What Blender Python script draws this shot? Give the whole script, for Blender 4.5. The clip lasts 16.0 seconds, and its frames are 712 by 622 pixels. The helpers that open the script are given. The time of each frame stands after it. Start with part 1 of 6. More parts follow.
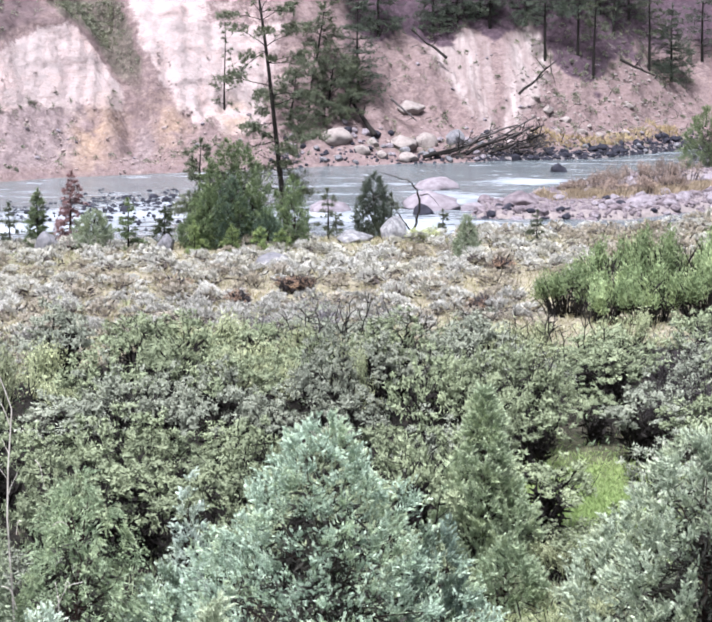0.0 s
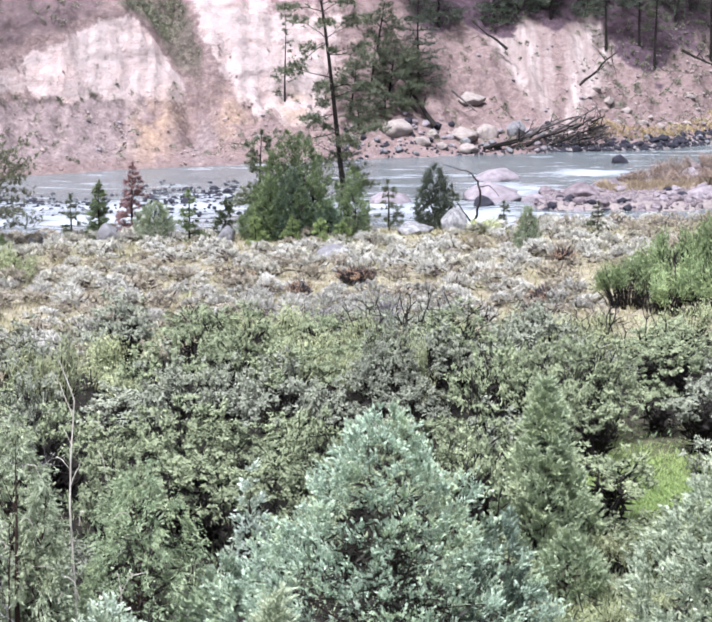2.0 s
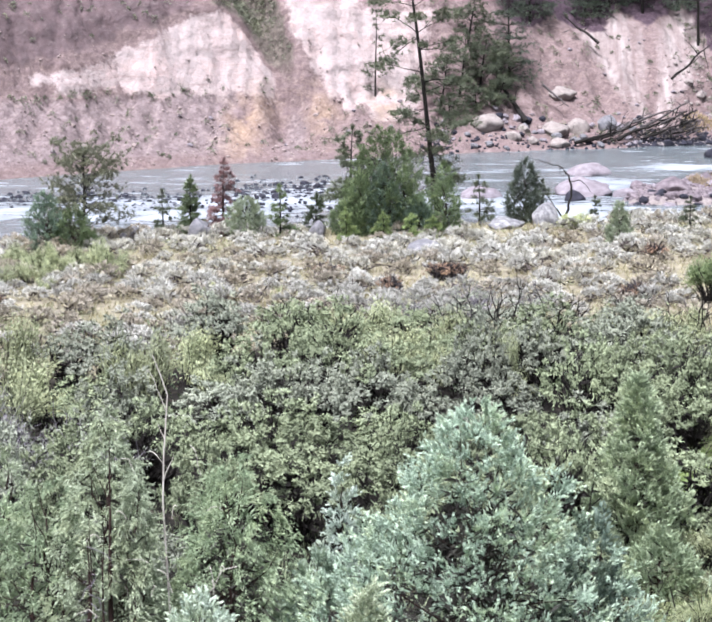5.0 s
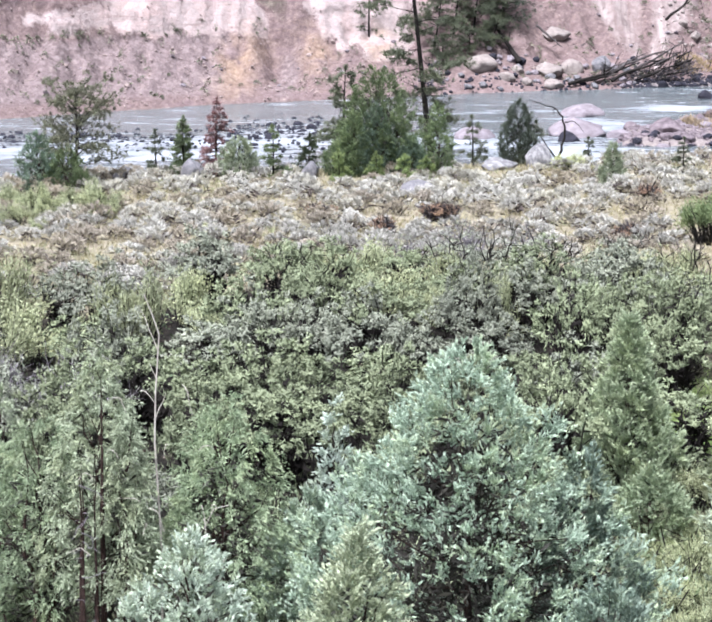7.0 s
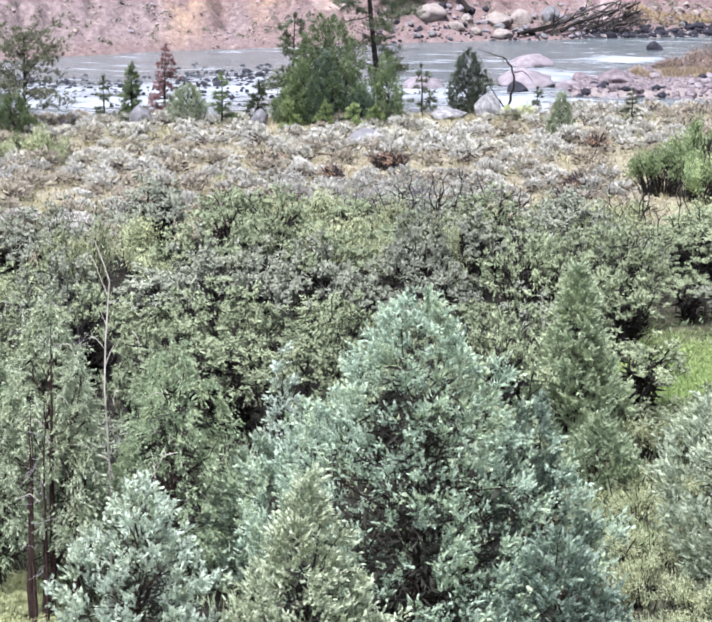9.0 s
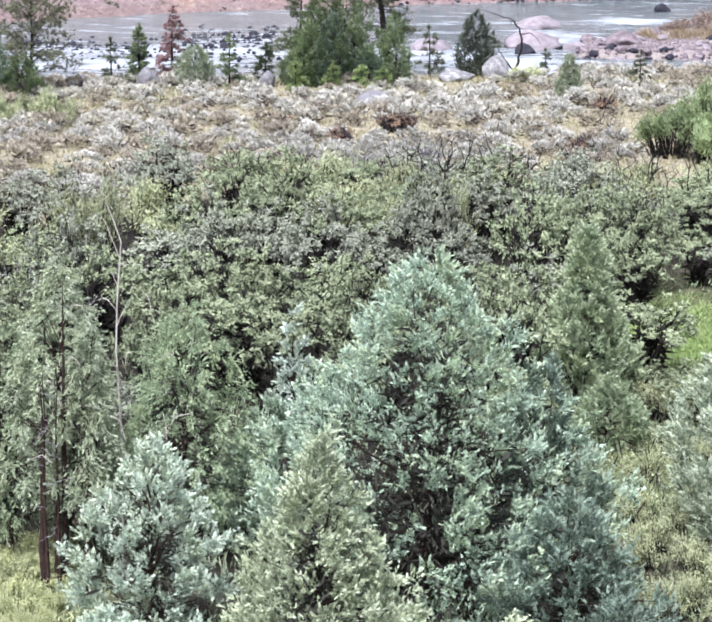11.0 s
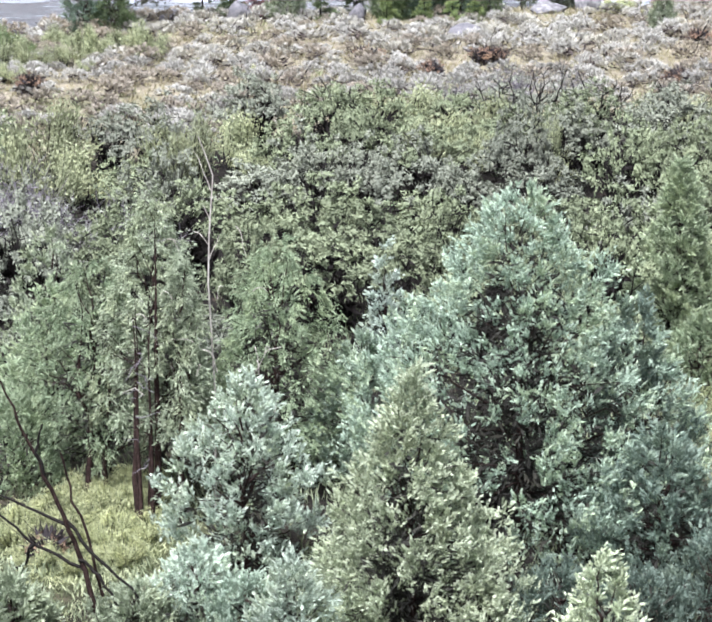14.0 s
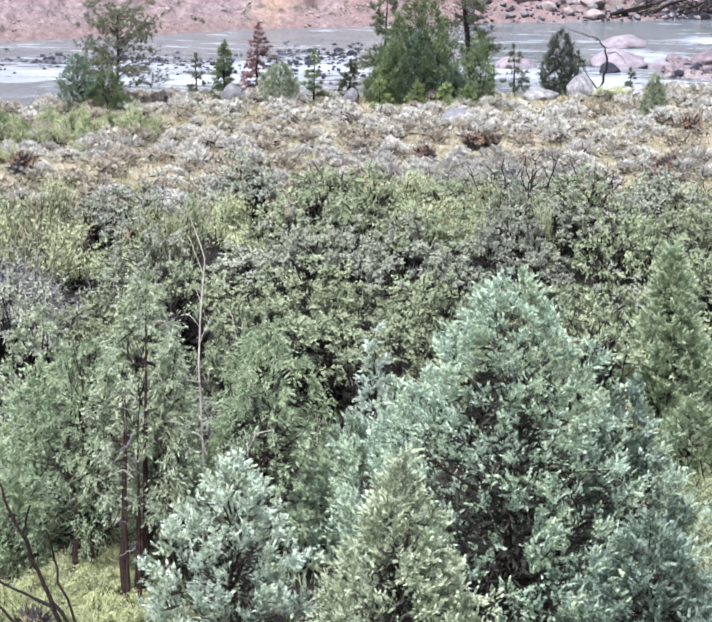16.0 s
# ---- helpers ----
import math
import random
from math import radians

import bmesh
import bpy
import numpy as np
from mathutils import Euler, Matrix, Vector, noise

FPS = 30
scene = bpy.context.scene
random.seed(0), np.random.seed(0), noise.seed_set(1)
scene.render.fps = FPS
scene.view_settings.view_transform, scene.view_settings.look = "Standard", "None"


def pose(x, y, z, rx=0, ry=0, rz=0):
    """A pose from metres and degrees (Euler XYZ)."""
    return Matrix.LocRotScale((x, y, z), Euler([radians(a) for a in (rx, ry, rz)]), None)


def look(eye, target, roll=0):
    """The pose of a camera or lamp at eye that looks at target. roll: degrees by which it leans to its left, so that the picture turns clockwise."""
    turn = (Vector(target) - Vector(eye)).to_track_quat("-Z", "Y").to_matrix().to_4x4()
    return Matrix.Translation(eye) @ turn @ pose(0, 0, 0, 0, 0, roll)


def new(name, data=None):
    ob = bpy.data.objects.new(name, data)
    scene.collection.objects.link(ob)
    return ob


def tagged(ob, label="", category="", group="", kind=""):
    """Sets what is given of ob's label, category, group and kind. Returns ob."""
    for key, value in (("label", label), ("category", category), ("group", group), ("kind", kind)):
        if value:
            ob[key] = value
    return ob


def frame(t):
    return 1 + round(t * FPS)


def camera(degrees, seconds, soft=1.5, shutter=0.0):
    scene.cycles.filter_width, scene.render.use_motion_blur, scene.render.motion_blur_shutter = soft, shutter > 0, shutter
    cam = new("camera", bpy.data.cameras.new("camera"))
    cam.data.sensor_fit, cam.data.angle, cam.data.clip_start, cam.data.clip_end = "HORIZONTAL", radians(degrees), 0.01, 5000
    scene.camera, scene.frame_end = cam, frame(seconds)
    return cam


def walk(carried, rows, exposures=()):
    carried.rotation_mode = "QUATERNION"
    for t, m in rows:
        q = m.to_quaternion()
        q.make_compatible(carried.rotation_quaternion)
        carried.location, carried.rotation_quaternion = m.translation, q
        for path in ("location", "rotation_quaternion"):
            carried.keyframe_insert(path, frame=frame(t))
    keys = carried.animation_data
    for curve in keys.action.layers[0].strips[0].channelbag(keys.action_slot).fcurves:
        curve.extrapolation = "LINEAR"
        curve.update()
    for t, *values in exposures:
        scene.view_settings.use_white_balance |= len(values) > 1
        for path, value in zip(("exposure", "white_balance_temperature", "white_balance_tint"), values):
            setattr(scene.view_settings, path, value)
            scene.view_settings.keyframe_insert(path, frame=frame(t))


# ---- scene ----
# The camera stands still on a high shoulder above the valley and pans by hand.
cam = camera(18.0, 16.0, soft=2.1)
ROWS = [
    (0, 0.000, 0.000, 16.000, 80.876, -0.000, -0.000),
    (0.5, 0.007, 0.008, 16.003, 80.660, 0.103, 0.402),
    (1, 0.001, 0.010, 16.003, 80.589, 0.183, 0.796),
    (1.5, -0.009, 0.010, 16.000, 80.641, 0.186, 1.150),
    (2, -0.031, 0.008, 15.998, 80.665, 0.228, 1.511),
    (2.5, -0.052, 0.002, 15.998, 80.649, 0.234, 1.927),
    (3, -0.063, 0.001, 16.007, 80.608, 0.239, 2.382),
    (3.5, -0.074, 0.006, 16.015, 80.551, 0.195, 2.903),
    (4, -0.077, 0.008, 16.014, 80.691, 0.208, 3.374),
    (4.2, -0.086, 0.003, 16.013, 80.823, 0.352, 3.523),
    (6.3, -0.017, -0.044, 15.989, 79.541, 0.565, 3.945),
    (6.5, -0.011, -0.049, 15.987, 79.401, 0.558, 3.876),
    (7, -0.028, -0.054, 15.976, 79.053, 0.448, 3.633),
    (7.5, -0.049, -0.064, 15.966, 78.680, 0.228, 3.332),
    (8, -0.067, -0.073, 15.970, 78.285, -0.012, 2.964),
    (8.5, -0.087, -0.079, 15.964, 77.985, -0.165, 2.592),
    (8.7, -0.099, -0.081, 15.964, 77.885, -0.216, 2.440),
    (10.8, -0.228, -0.088, 15.937, 76.934, -0.239, 2.256),
    (11, -0.242, -0.090, 15.936, 76.801, -0.223, 2.507),
    (11.5, -0.261, -0.097, 15.929, 76.444, -0.117, 3.323),
    (12, -0.270, -0.087, 15.935, 76.088, 0.051, 4.147),
    (12.5, -0.277, -0.084, 15.929, 75.748, 0.275, 4.701),
    (13, -0.274, -0.079, 15.923, 75.428, 0.427, 4.904),
    (13.5, -0.258, -0.074, 15.925, 75.176, 0.408, 4.859),
    (14, -0.255, -0.073, 15.926, 75.118, 0.339, 4.755),
    (14.5, -0.264, -0.076, 15.925, 75.357, 0.080, 4.702),
    (15, -0.269, -0.068, 15.956, 75.874, -0.095, 4.672),
    (15.5, -0.265, -0.068, 15.969, 76.535, -0.307, 4.688),
    (16, -0.273, -0.075, 15.970, 77.213, -0.420, 4.671),
]
walk(cam, [(t, pose(x, y, z, rx, ry, rz)) for t, x, y, z, rx, ry, rz in ROWS], exposures=((0.0, 2.0, 5950, 14), (16.0, 2.0, 5950, 14)))

# ---- light: a bright overcast evening, the sky's light mostly from behind the camera ----
SUN_UP, SUN_ROUND = 64.0, 205.0  # degrees above the horizon, and round from north (+y) through east
world = bpy.data.worlds.new("sky")
scene.world = world
world.use_nodes = True
wn = world.node_tree
sky = wn.nodes.new("ShaderNodeTexSky")
sky.sky_type, sky.sun_disc = "NISHITA", False
sky.sun_elevation, sky.sun_rotation = radians(SUN_UP), radians(SUN_ROUND)
sky.air_density, sky.dust_density, sky.ozone_density = 1.0, 6.0, 1.0
haze = wn.nodes.new("ShaderNodeHueSaturation")
haze.inputs["Saturation"].default_value = 0.35
wn.links.new(sky.outputs[0], haze.inputs["Color"])
wn.links.new(haze.outputs[0], wn.nodes["Background"].inputs[0])
wn.nodes["Background"].inputs[1].default_value = 0.042
sun = new("sun", bpy.data.lights.new("sun", "SUN"))
sun.data.energy, sun.data.angle, sun.data.color = 2.5, radians(14), (1.0, 0.97, 0.94)
az = radians(SUN_ROUND)
sun.matrix_world = look((60 * math.sin(az), 60 * math.cos(az), 60 * math.tan(radians(SUN_UP))), (0, 0, 0))

# ---- materials ----


def nodes_of(name):
    m = bpy.data.materials.new(name)
    m.use_nodes = True
    nt = m.node_tree
    return m, nt, nt.nodes["Principled BSDF"]


def noise_node(nt, scale, detail=4.0, rough=0.6, vec=None, coord="Object", stretch=None):
    if vec is None:
        vec = nt.nodes.new("ShaderNodeTexCoord").outputs[coord]
    if stretch:
        mp = nt.nodes.new("ShaderNodeMapping")
        mp.inputs["Scale"].default_value = stretch
        nt.links.new(vec, mp.inputs["Vector"])
        vec = mp.outputs[0]
    n = nt.nodes.new("ShaderNodeTexNoise")
    n.inputs["Scale"].default_value, n.inputs["Detail"].default_value, n.inputs["Roughness"].default_value = scale, detail, rough
    nt.links.new(vec, n.inputs["Vector"])
    return n.outputs["Fac"]


def ramp(nt, fac, stops):
    r = nt.nodes.new("ShaderNodeValToRGB")
    el = r.color_ramp.elements
    while len(el) < len(stops):
        el.new(0.5)
    for e, (p, c) in zip(el, stops):
        e.position, e.color = p, (*c, 1) if len(c) == 3 else c
    nt.links.new(fac, r.inputs[0])
    return r.outputs[0]


def mix(nt, fac, a, b):
    n = nt.nodes.new("ShaderNodeMix")
    n.data_type = "RGBA"
    for sock, v in ((n.inputs[0], fac), (n.inputs[6], a), (n.inputs[7], b)):
        if isinstance(v, (int, float)):
            sock.default_value = v
        elif isinstance(v, tuple):
            sock.default_value = (*v, 1)
        else:
            nt.links.new(v, sock)
    return n.outputs[2]


def bump(nt, bsdf, height, strength, distance):
    b = nt.nodes.new("ShaderNodeBump")
    b.inputs["Strength"].default_value, b.inputs["Distance"].default_value = strength, distance
    nt.links.new(height, b.inputs["Height"])
    nt.links.new(b.outputs[0], bsdf.inputs["Normal"])


def leaf_mat(name, dark, mid, light, through_light=0.2, rough=0.7, patch=1.3, warm=0.4, young=0.0):
    """Foliage: each leaf its own tone, drifting in patches over the plant and from plant to plant."""
    m, nt, p = nodes_of(name)
    rnd = nt.nodes.new("ShaderNodeNewGeometry").outputs["Random Per Island"]
    drift = noise_node(nt, patch, 2.0)
    own = nt.nodes.new("ShaderNodeObjectInfo").outputs["Random"]
    tone = nt.nodes.new("ShaderNodeMath")
    tone.operation = "MULTIPLY_ADD"
    nt.links.new(drift, tone.inputs[0])
    tone.inputs[1].default_value = 0.9
    half = nt.nodes.new("ShaderNodeMath")
    half.operation = "MULTIPLY_ADD"
    nt.links.new(rnd, half.inputs[0])
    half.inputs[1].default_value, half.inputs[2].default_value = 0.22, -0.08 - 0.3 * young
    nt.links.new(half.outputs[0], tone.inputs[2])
    # tone climbs along each tuft: duller at its root, paler at its tip
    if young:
        tuft_attr = nt.nodes.new("ShaderNodeAttribute")
        tuft_attr.attribute_name = "tuft_place"
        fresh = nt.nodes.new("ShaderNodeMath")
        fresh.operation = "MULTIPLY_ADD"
        nt.links.new(tuft_attr.outputs["Fac"], fresh.inputs[0])
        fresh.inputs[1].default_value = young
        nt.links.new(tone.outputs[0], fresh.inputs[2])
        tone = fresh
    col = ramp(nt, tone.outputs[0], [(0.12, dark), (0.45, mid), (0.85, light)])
    tint = nt.nodes.new("ShaderNodeMix")
    tint.data_type, tint.blend_type = "RGBA", "MULTIPLY"
    nt.links.new(ramp(nt, noise_node(nt, patch * 0.6, 3.0), [(0.46, (0, 0, 0)), (0.62, (warm, warm, warm))]), tint.inputs[0])
    nt.links.new(col, tint.inputs[6])
    tint.inputs[7].default_value = (1.0, 0.95, 0.72, 1)
    col = tint.outputs[2]
    hsv = nt.nodes.new("ShaderNodeHueSaturation")
    sway = nt.nodes.new("ShaderNodeMapRange")
    sway.inputs[3].default_value, sway.inputs[4].default_value = 0.76, 1.2
    nt.links.new(own, sway.inputs[0])
    nt.links.new(sway.outputs[0], hsv.inputs["Value"])
    nt.links.new(col, hsv.inputs["Color"])
    nt.links.new(hsv.outputs[0], p.inputs["Base Color"])
    p.inputs["Roughness"].default_value = rough
    p.inputs["Specular IOR Level"].default_value = 0.15
    tr = nt.nodes.new("ShaderNodeBsdfTranslucent")
    nt.links.new(hsv.outputs[0], tr.inputs["Color"])
    ms = nt.nodes.new("ShaderNodeMixShader")
    ms.inputs[0].default_value = through_light
    nt.links.new(p.outputs[0], ms.inputs[1])
    nt.links.new(tr.outputs[0], ms.inputs[2])
    nt.links.new(ms.outputs[0], nt.nodes["Material Output"].inputs["Surface"])
    return m


def plain_mat(name, stops, scale, rough=0.85, relief=0.0, stretch=None, coord="Object"):
    m, nt, p = nodes_of(name)
    f = noise_node(nt, scale, 6.0, 0.65, stretch=stretch, coord=coord)
    nt.links.new(ramp(nt, f, stops), p.inputs["Base Color"])
    p.inputs["Roughness"].default_value = rough
    p.inputs["Specular IOR Level"].default_value = 0.25
    if relief:
        bump(nt, p, noise_node(nt, scale * 3, 6.0, 0.7, stretch=stretch, coord=coord), 0.7, relief)
    return m


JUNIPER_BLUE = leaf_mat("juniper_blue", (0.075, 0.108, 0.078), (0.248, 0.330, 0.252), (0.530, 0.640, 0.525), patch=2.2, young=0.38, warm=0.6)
# darker blue-green for junipers beside the broad one: their shade is in the colour
JUNIPER_TEAL_SHADED = leaf_mat("juniper_teal_shaded", (0.046, 0.070, 0.055), (0.120, 0.170, 0.138), (0.285, 0.358, 0.298), patch=2.2, young=0.35)
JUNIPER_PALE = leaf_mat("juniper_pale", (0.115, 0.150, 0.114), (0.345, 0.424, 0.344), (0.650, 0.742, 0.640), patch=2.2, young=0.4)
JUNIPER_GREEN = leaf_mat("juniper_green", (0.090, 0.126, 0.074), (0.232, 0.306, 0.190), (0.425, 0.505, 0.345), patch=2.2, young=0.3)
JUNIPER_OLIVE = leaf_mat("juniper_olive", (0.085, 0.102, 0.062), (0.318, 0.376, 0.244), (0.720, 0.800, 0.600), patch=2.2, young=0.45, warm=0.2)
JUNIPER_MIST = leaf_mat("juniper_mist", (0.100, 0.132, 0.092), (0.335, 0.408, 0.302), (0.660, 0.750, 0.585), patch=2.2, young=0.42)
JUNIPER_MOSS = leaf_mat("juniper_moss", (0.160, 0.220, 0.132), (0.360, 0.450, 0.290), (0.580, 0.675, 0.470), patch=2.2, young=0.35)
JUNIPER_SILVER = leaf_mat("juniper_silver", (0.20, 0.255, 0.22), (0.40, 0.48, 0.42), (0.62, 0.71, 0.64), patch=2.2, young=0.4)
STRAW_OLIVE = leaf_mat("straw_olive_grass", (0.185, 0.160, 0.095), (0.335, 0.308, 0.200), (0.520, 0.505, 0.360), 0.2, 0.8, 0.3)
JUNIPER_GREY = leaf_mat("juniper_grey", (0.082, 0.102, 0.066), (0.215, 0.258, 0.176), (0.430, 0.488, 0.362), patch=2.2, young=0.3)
WILLOW = leaf_mat("willow_leaf", (0.105, 0.128, 0.078), (0.228, 0.268, 0.168), (0.350, 0.398, 0.262), 0.08, patch=0.7, warm=0.2)
WILLOW_GREY = leaf_mat("willow_leaf_grey", (0.125, 0.140, 0.110), (0.245, 0.268, 0.212), (0.365, 0.388, 0.318), 0.08, patch=0.7, warm=0.2)
WILLOW_BRIGHT = leaf_mat("willow_leaf_bright", (0.06, 0.092, 0.042), (0.190, 0.252, 0.125), (0.40, 0.47, 0.255), 0.14, patch=1.2)
WILLOW_YELLOW = leaf_mat("willow_leaf_yellow", (0.175, 0.200, 0.112), (0.348, 0.385, 0.235), (0.520, 0.560, 0.378), patch=0.9)
LIME = leaf_mat("lime_leaf", (0.200, 0.222, 0.118), (0.420, 0.455, 0.258), (0.640, 0.675, 0.425), patch=1.6)
SAGE = leaf_mat("sage_leaf", (0.190, 0.190, 0.172), (0.425, 0.422, 0.394), (0.640, 0.636, 0.606), 0.12, 0.85, 0.9)
SAGE_TAN = leaf_mat("sage_leaf_tan", (0.200, 0.175, 0.140), (0.350, 0.318, 0.268), (0.500, 0.465, 0.410), 0.12, 0.85, 0.9)
PINE = leaf_mat("pine_needle", (0.034, 0.047, 0.029), (0.076, 0.098, 0.058), (0.145, 0.170, 0.102), 0.12, 0.55, 0.9)
PINE_LIME = leaf_mat("young_needle", (0.10, 0.145, 0.055), (0.20, 0.262, 0.11), (0.325, 0.39, 0.185), 0.15, 0.6, 1.4)
PINE_LIGHT = leaf_mat("pine_needle_light", (0.065, 0.094, 0.048), (0.142, 0.186, 0.098), (0.25, 0.30, 0.175), 0.15, 0.6, 1.2)
PINE_GREY = leaf_mat("pine_needle_grey", (0.045, 0.055, 0.037), (0.098, 0.114, 0.078), (0.170, 0.190, 0.135), 0.15, 0.6, 1.2)
JUNIPER_DEEP = leaf_mat("juniper_deep", (0.040, 0.064, 0.044), (0.098, 0.146, 0.106), (0.215, 0.285, 0.212), patch=1.6, young=0.3)
JUNIPER_FRESH = leaf_mat("juniper_fresh", (0.048, 0.074, 0.036), (0.118, 0.168, 0.084), (0.245, 0.310, 0.165), patch=1.6, young=0.3)
PINE_DRY = leaf_mat("pine_needle_dry", (0.055, 0.060, 0.042), (0.130, 0.138, 0.098), (0.250, 0.260, 0.188), 0.15, 0.6, 1.2)
PINE_FAR = leaf_mat("pine_needle_far", (0.036, 0.048, 0.037), (0.080, 0.100, 0.077), (0.140, 0.166, 0.128), 0.12, 0.6, 0.6)
DRY_BROWN = leaf_mat("dry_brown_leaf", (0.130, 0.095, 0.082), (0.260, 0.200, 0.172), (0.400, 0.325, 0.285), 0.1, 0.8, 1.0)
RED_NEEDLE = leaf_mat("dead_needle", (0.140, 0.074, 0.080), (0.255, 0.152, 0.158), (0.370, 0.250, 0.252), 0.1, 0.8, 1.2)
RED_LEAF = leaf_mat("red_leaf", (0.135, 0.085, 0.064), (0.265, 0.178, 0.130), (0.375, 0.285, 0.210), 0.2, 0.7, 1.2)
STRAW = leaf_mat("straw_grass", (0.168, 0.120, 0.060), (0.324, 0.258, 0.150), (0.480, 0.408, 0.264), 0.25, 0.8, 0.25)
ORANGE_STRAW = leaf_mat("orange_straw_grass", (0.15, 0.113, 0.08), (0.275, 0.222, 0.165), (0.39, 0.335, 0.26), 0.25, 0.8, 0.25)
GREEN_GRASS = leaf_mat("green_grass", (0.128, 0.191, 0.064), (0.245, 0.330, 0.128), (0.394, 0.468, 0.234), 0.3, 0.7, 0.4)
SCRUB = leaf_mat("slope_scrub", (0.09, 0.10, 0.07), (0.19, 0.205, 0.15), (0.31, 0.32, 0.24), 0.12, 0.7, 0.9)
# inner juniper twigs, with the crown's inner shade put into their colour
INNER_SHADE = leaf_mat("inner_twigs_shade", (0.014, 0.014, 0.012), (0.036, 0.036, 0.031), (0.080, 0.079, 0.070), 0.0, 0.9)
# bark taken near black, so gaps among shrub stems carry shade in their colour
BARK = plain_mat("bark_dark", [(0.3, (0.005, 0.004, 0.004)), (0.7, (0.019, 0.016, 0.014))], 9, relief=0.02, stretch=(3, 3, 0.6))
BARK_RED = plain_mat("bark_red", [(0.3, (0.006, 0.0035, 0.003)), (0.5, (0.022, 0.011, 0.009)), (0.72, (0.080, 0.050, 0.043))], 9, relief=0.03, stretch=(5, 5, 0.35))
TWIG = plain_mat("twig_grey", [(0.3, (0.022, 0.019, 0.021)), (0.7, (0.066, 0.057, 0.061))], 8)
SAGE_WOOD = plain_mat("sage_wood", [(0.3, (0.030, 0.024, 0.023)), (0.7, (0.090, 0.074, 0.070))], 8)
TWIG_PALE = plain_mat("twig_pale", [(0.3, (0.090, 0.083, 0.096)), (0.7, (0.265, 0.246, 0.275))], 8)
DEAD_WOOD = plain_mat("dead_wood", [(0.3, (0.30, 0.27, 0.24)), (0.7, (0.58, 0.55, 0.51))], 6, stretch=(3, 3, 0.5))
DRIFT = plain_mat("driftwood", [(0.3, (0.024, 0.021, 0.022)), (0.7, (0.100, 0.088, 0.089))], 4, relief=0.02)
ROCK_PALE = plain_mat("granite_pale", [(0.3, (0.073, 0.074, 0.082)), (0.48, (0.172, 0.170, 0.181)), (0.62, (0.292, 0.288, 0.297))], 7, 0.85, 0.08)
ROCK_CREAM = plain_mat("rock_cream", [(0.25, (0.113, 0.093, 0.086)), (0.45, (0.216, 0.187, 0.176)), (0.7, (0.284, 0.254, 0.243))], 5, 0.85, 0.08)
ROCK_PINK = plain_mat("rock_pink", [(0.25, (0.094, 0.079, 0.089)), (0.5, (0.198, 0.174, 0.195)), (0.75, (0.287, 0.263, 0.293))], 5, 0.8, 0.08)
ROCK_GREY = plain_mat("granite_grey", [(0.25, (0.060, 0.060, 0.068)), (0.5, (0.147, 0.145, 0.159)), (0.75, (0.240, 0.235, 0.250))], 7, 0.85, 0.08)
CLAY = plain_mat("clay_lump", [(0.3, (0.150, 0.112, 0.105)), (0.5, (0.250, 0.198, 0.188)), (0.7, (0.340, 0.290, 0.280))], 6, 0.9, 0.05)
ROCK_MAUVE = plain_mat("mauve_cobble", [(0.3, (0.055, 0.044, 0.052)), (0.5, (0.135, 0.110, 0.124)), (0.7, (0.235, 0.200, 0.215))], 4, 0.7, 0.05)
ROCK_DARK = plain_mat("wet_rock", [(0.3, (0.008, 0.008, 0.012)), (0.7, (0.034, 0.034, 0.050))], 2.0, 0.9, 0.05)


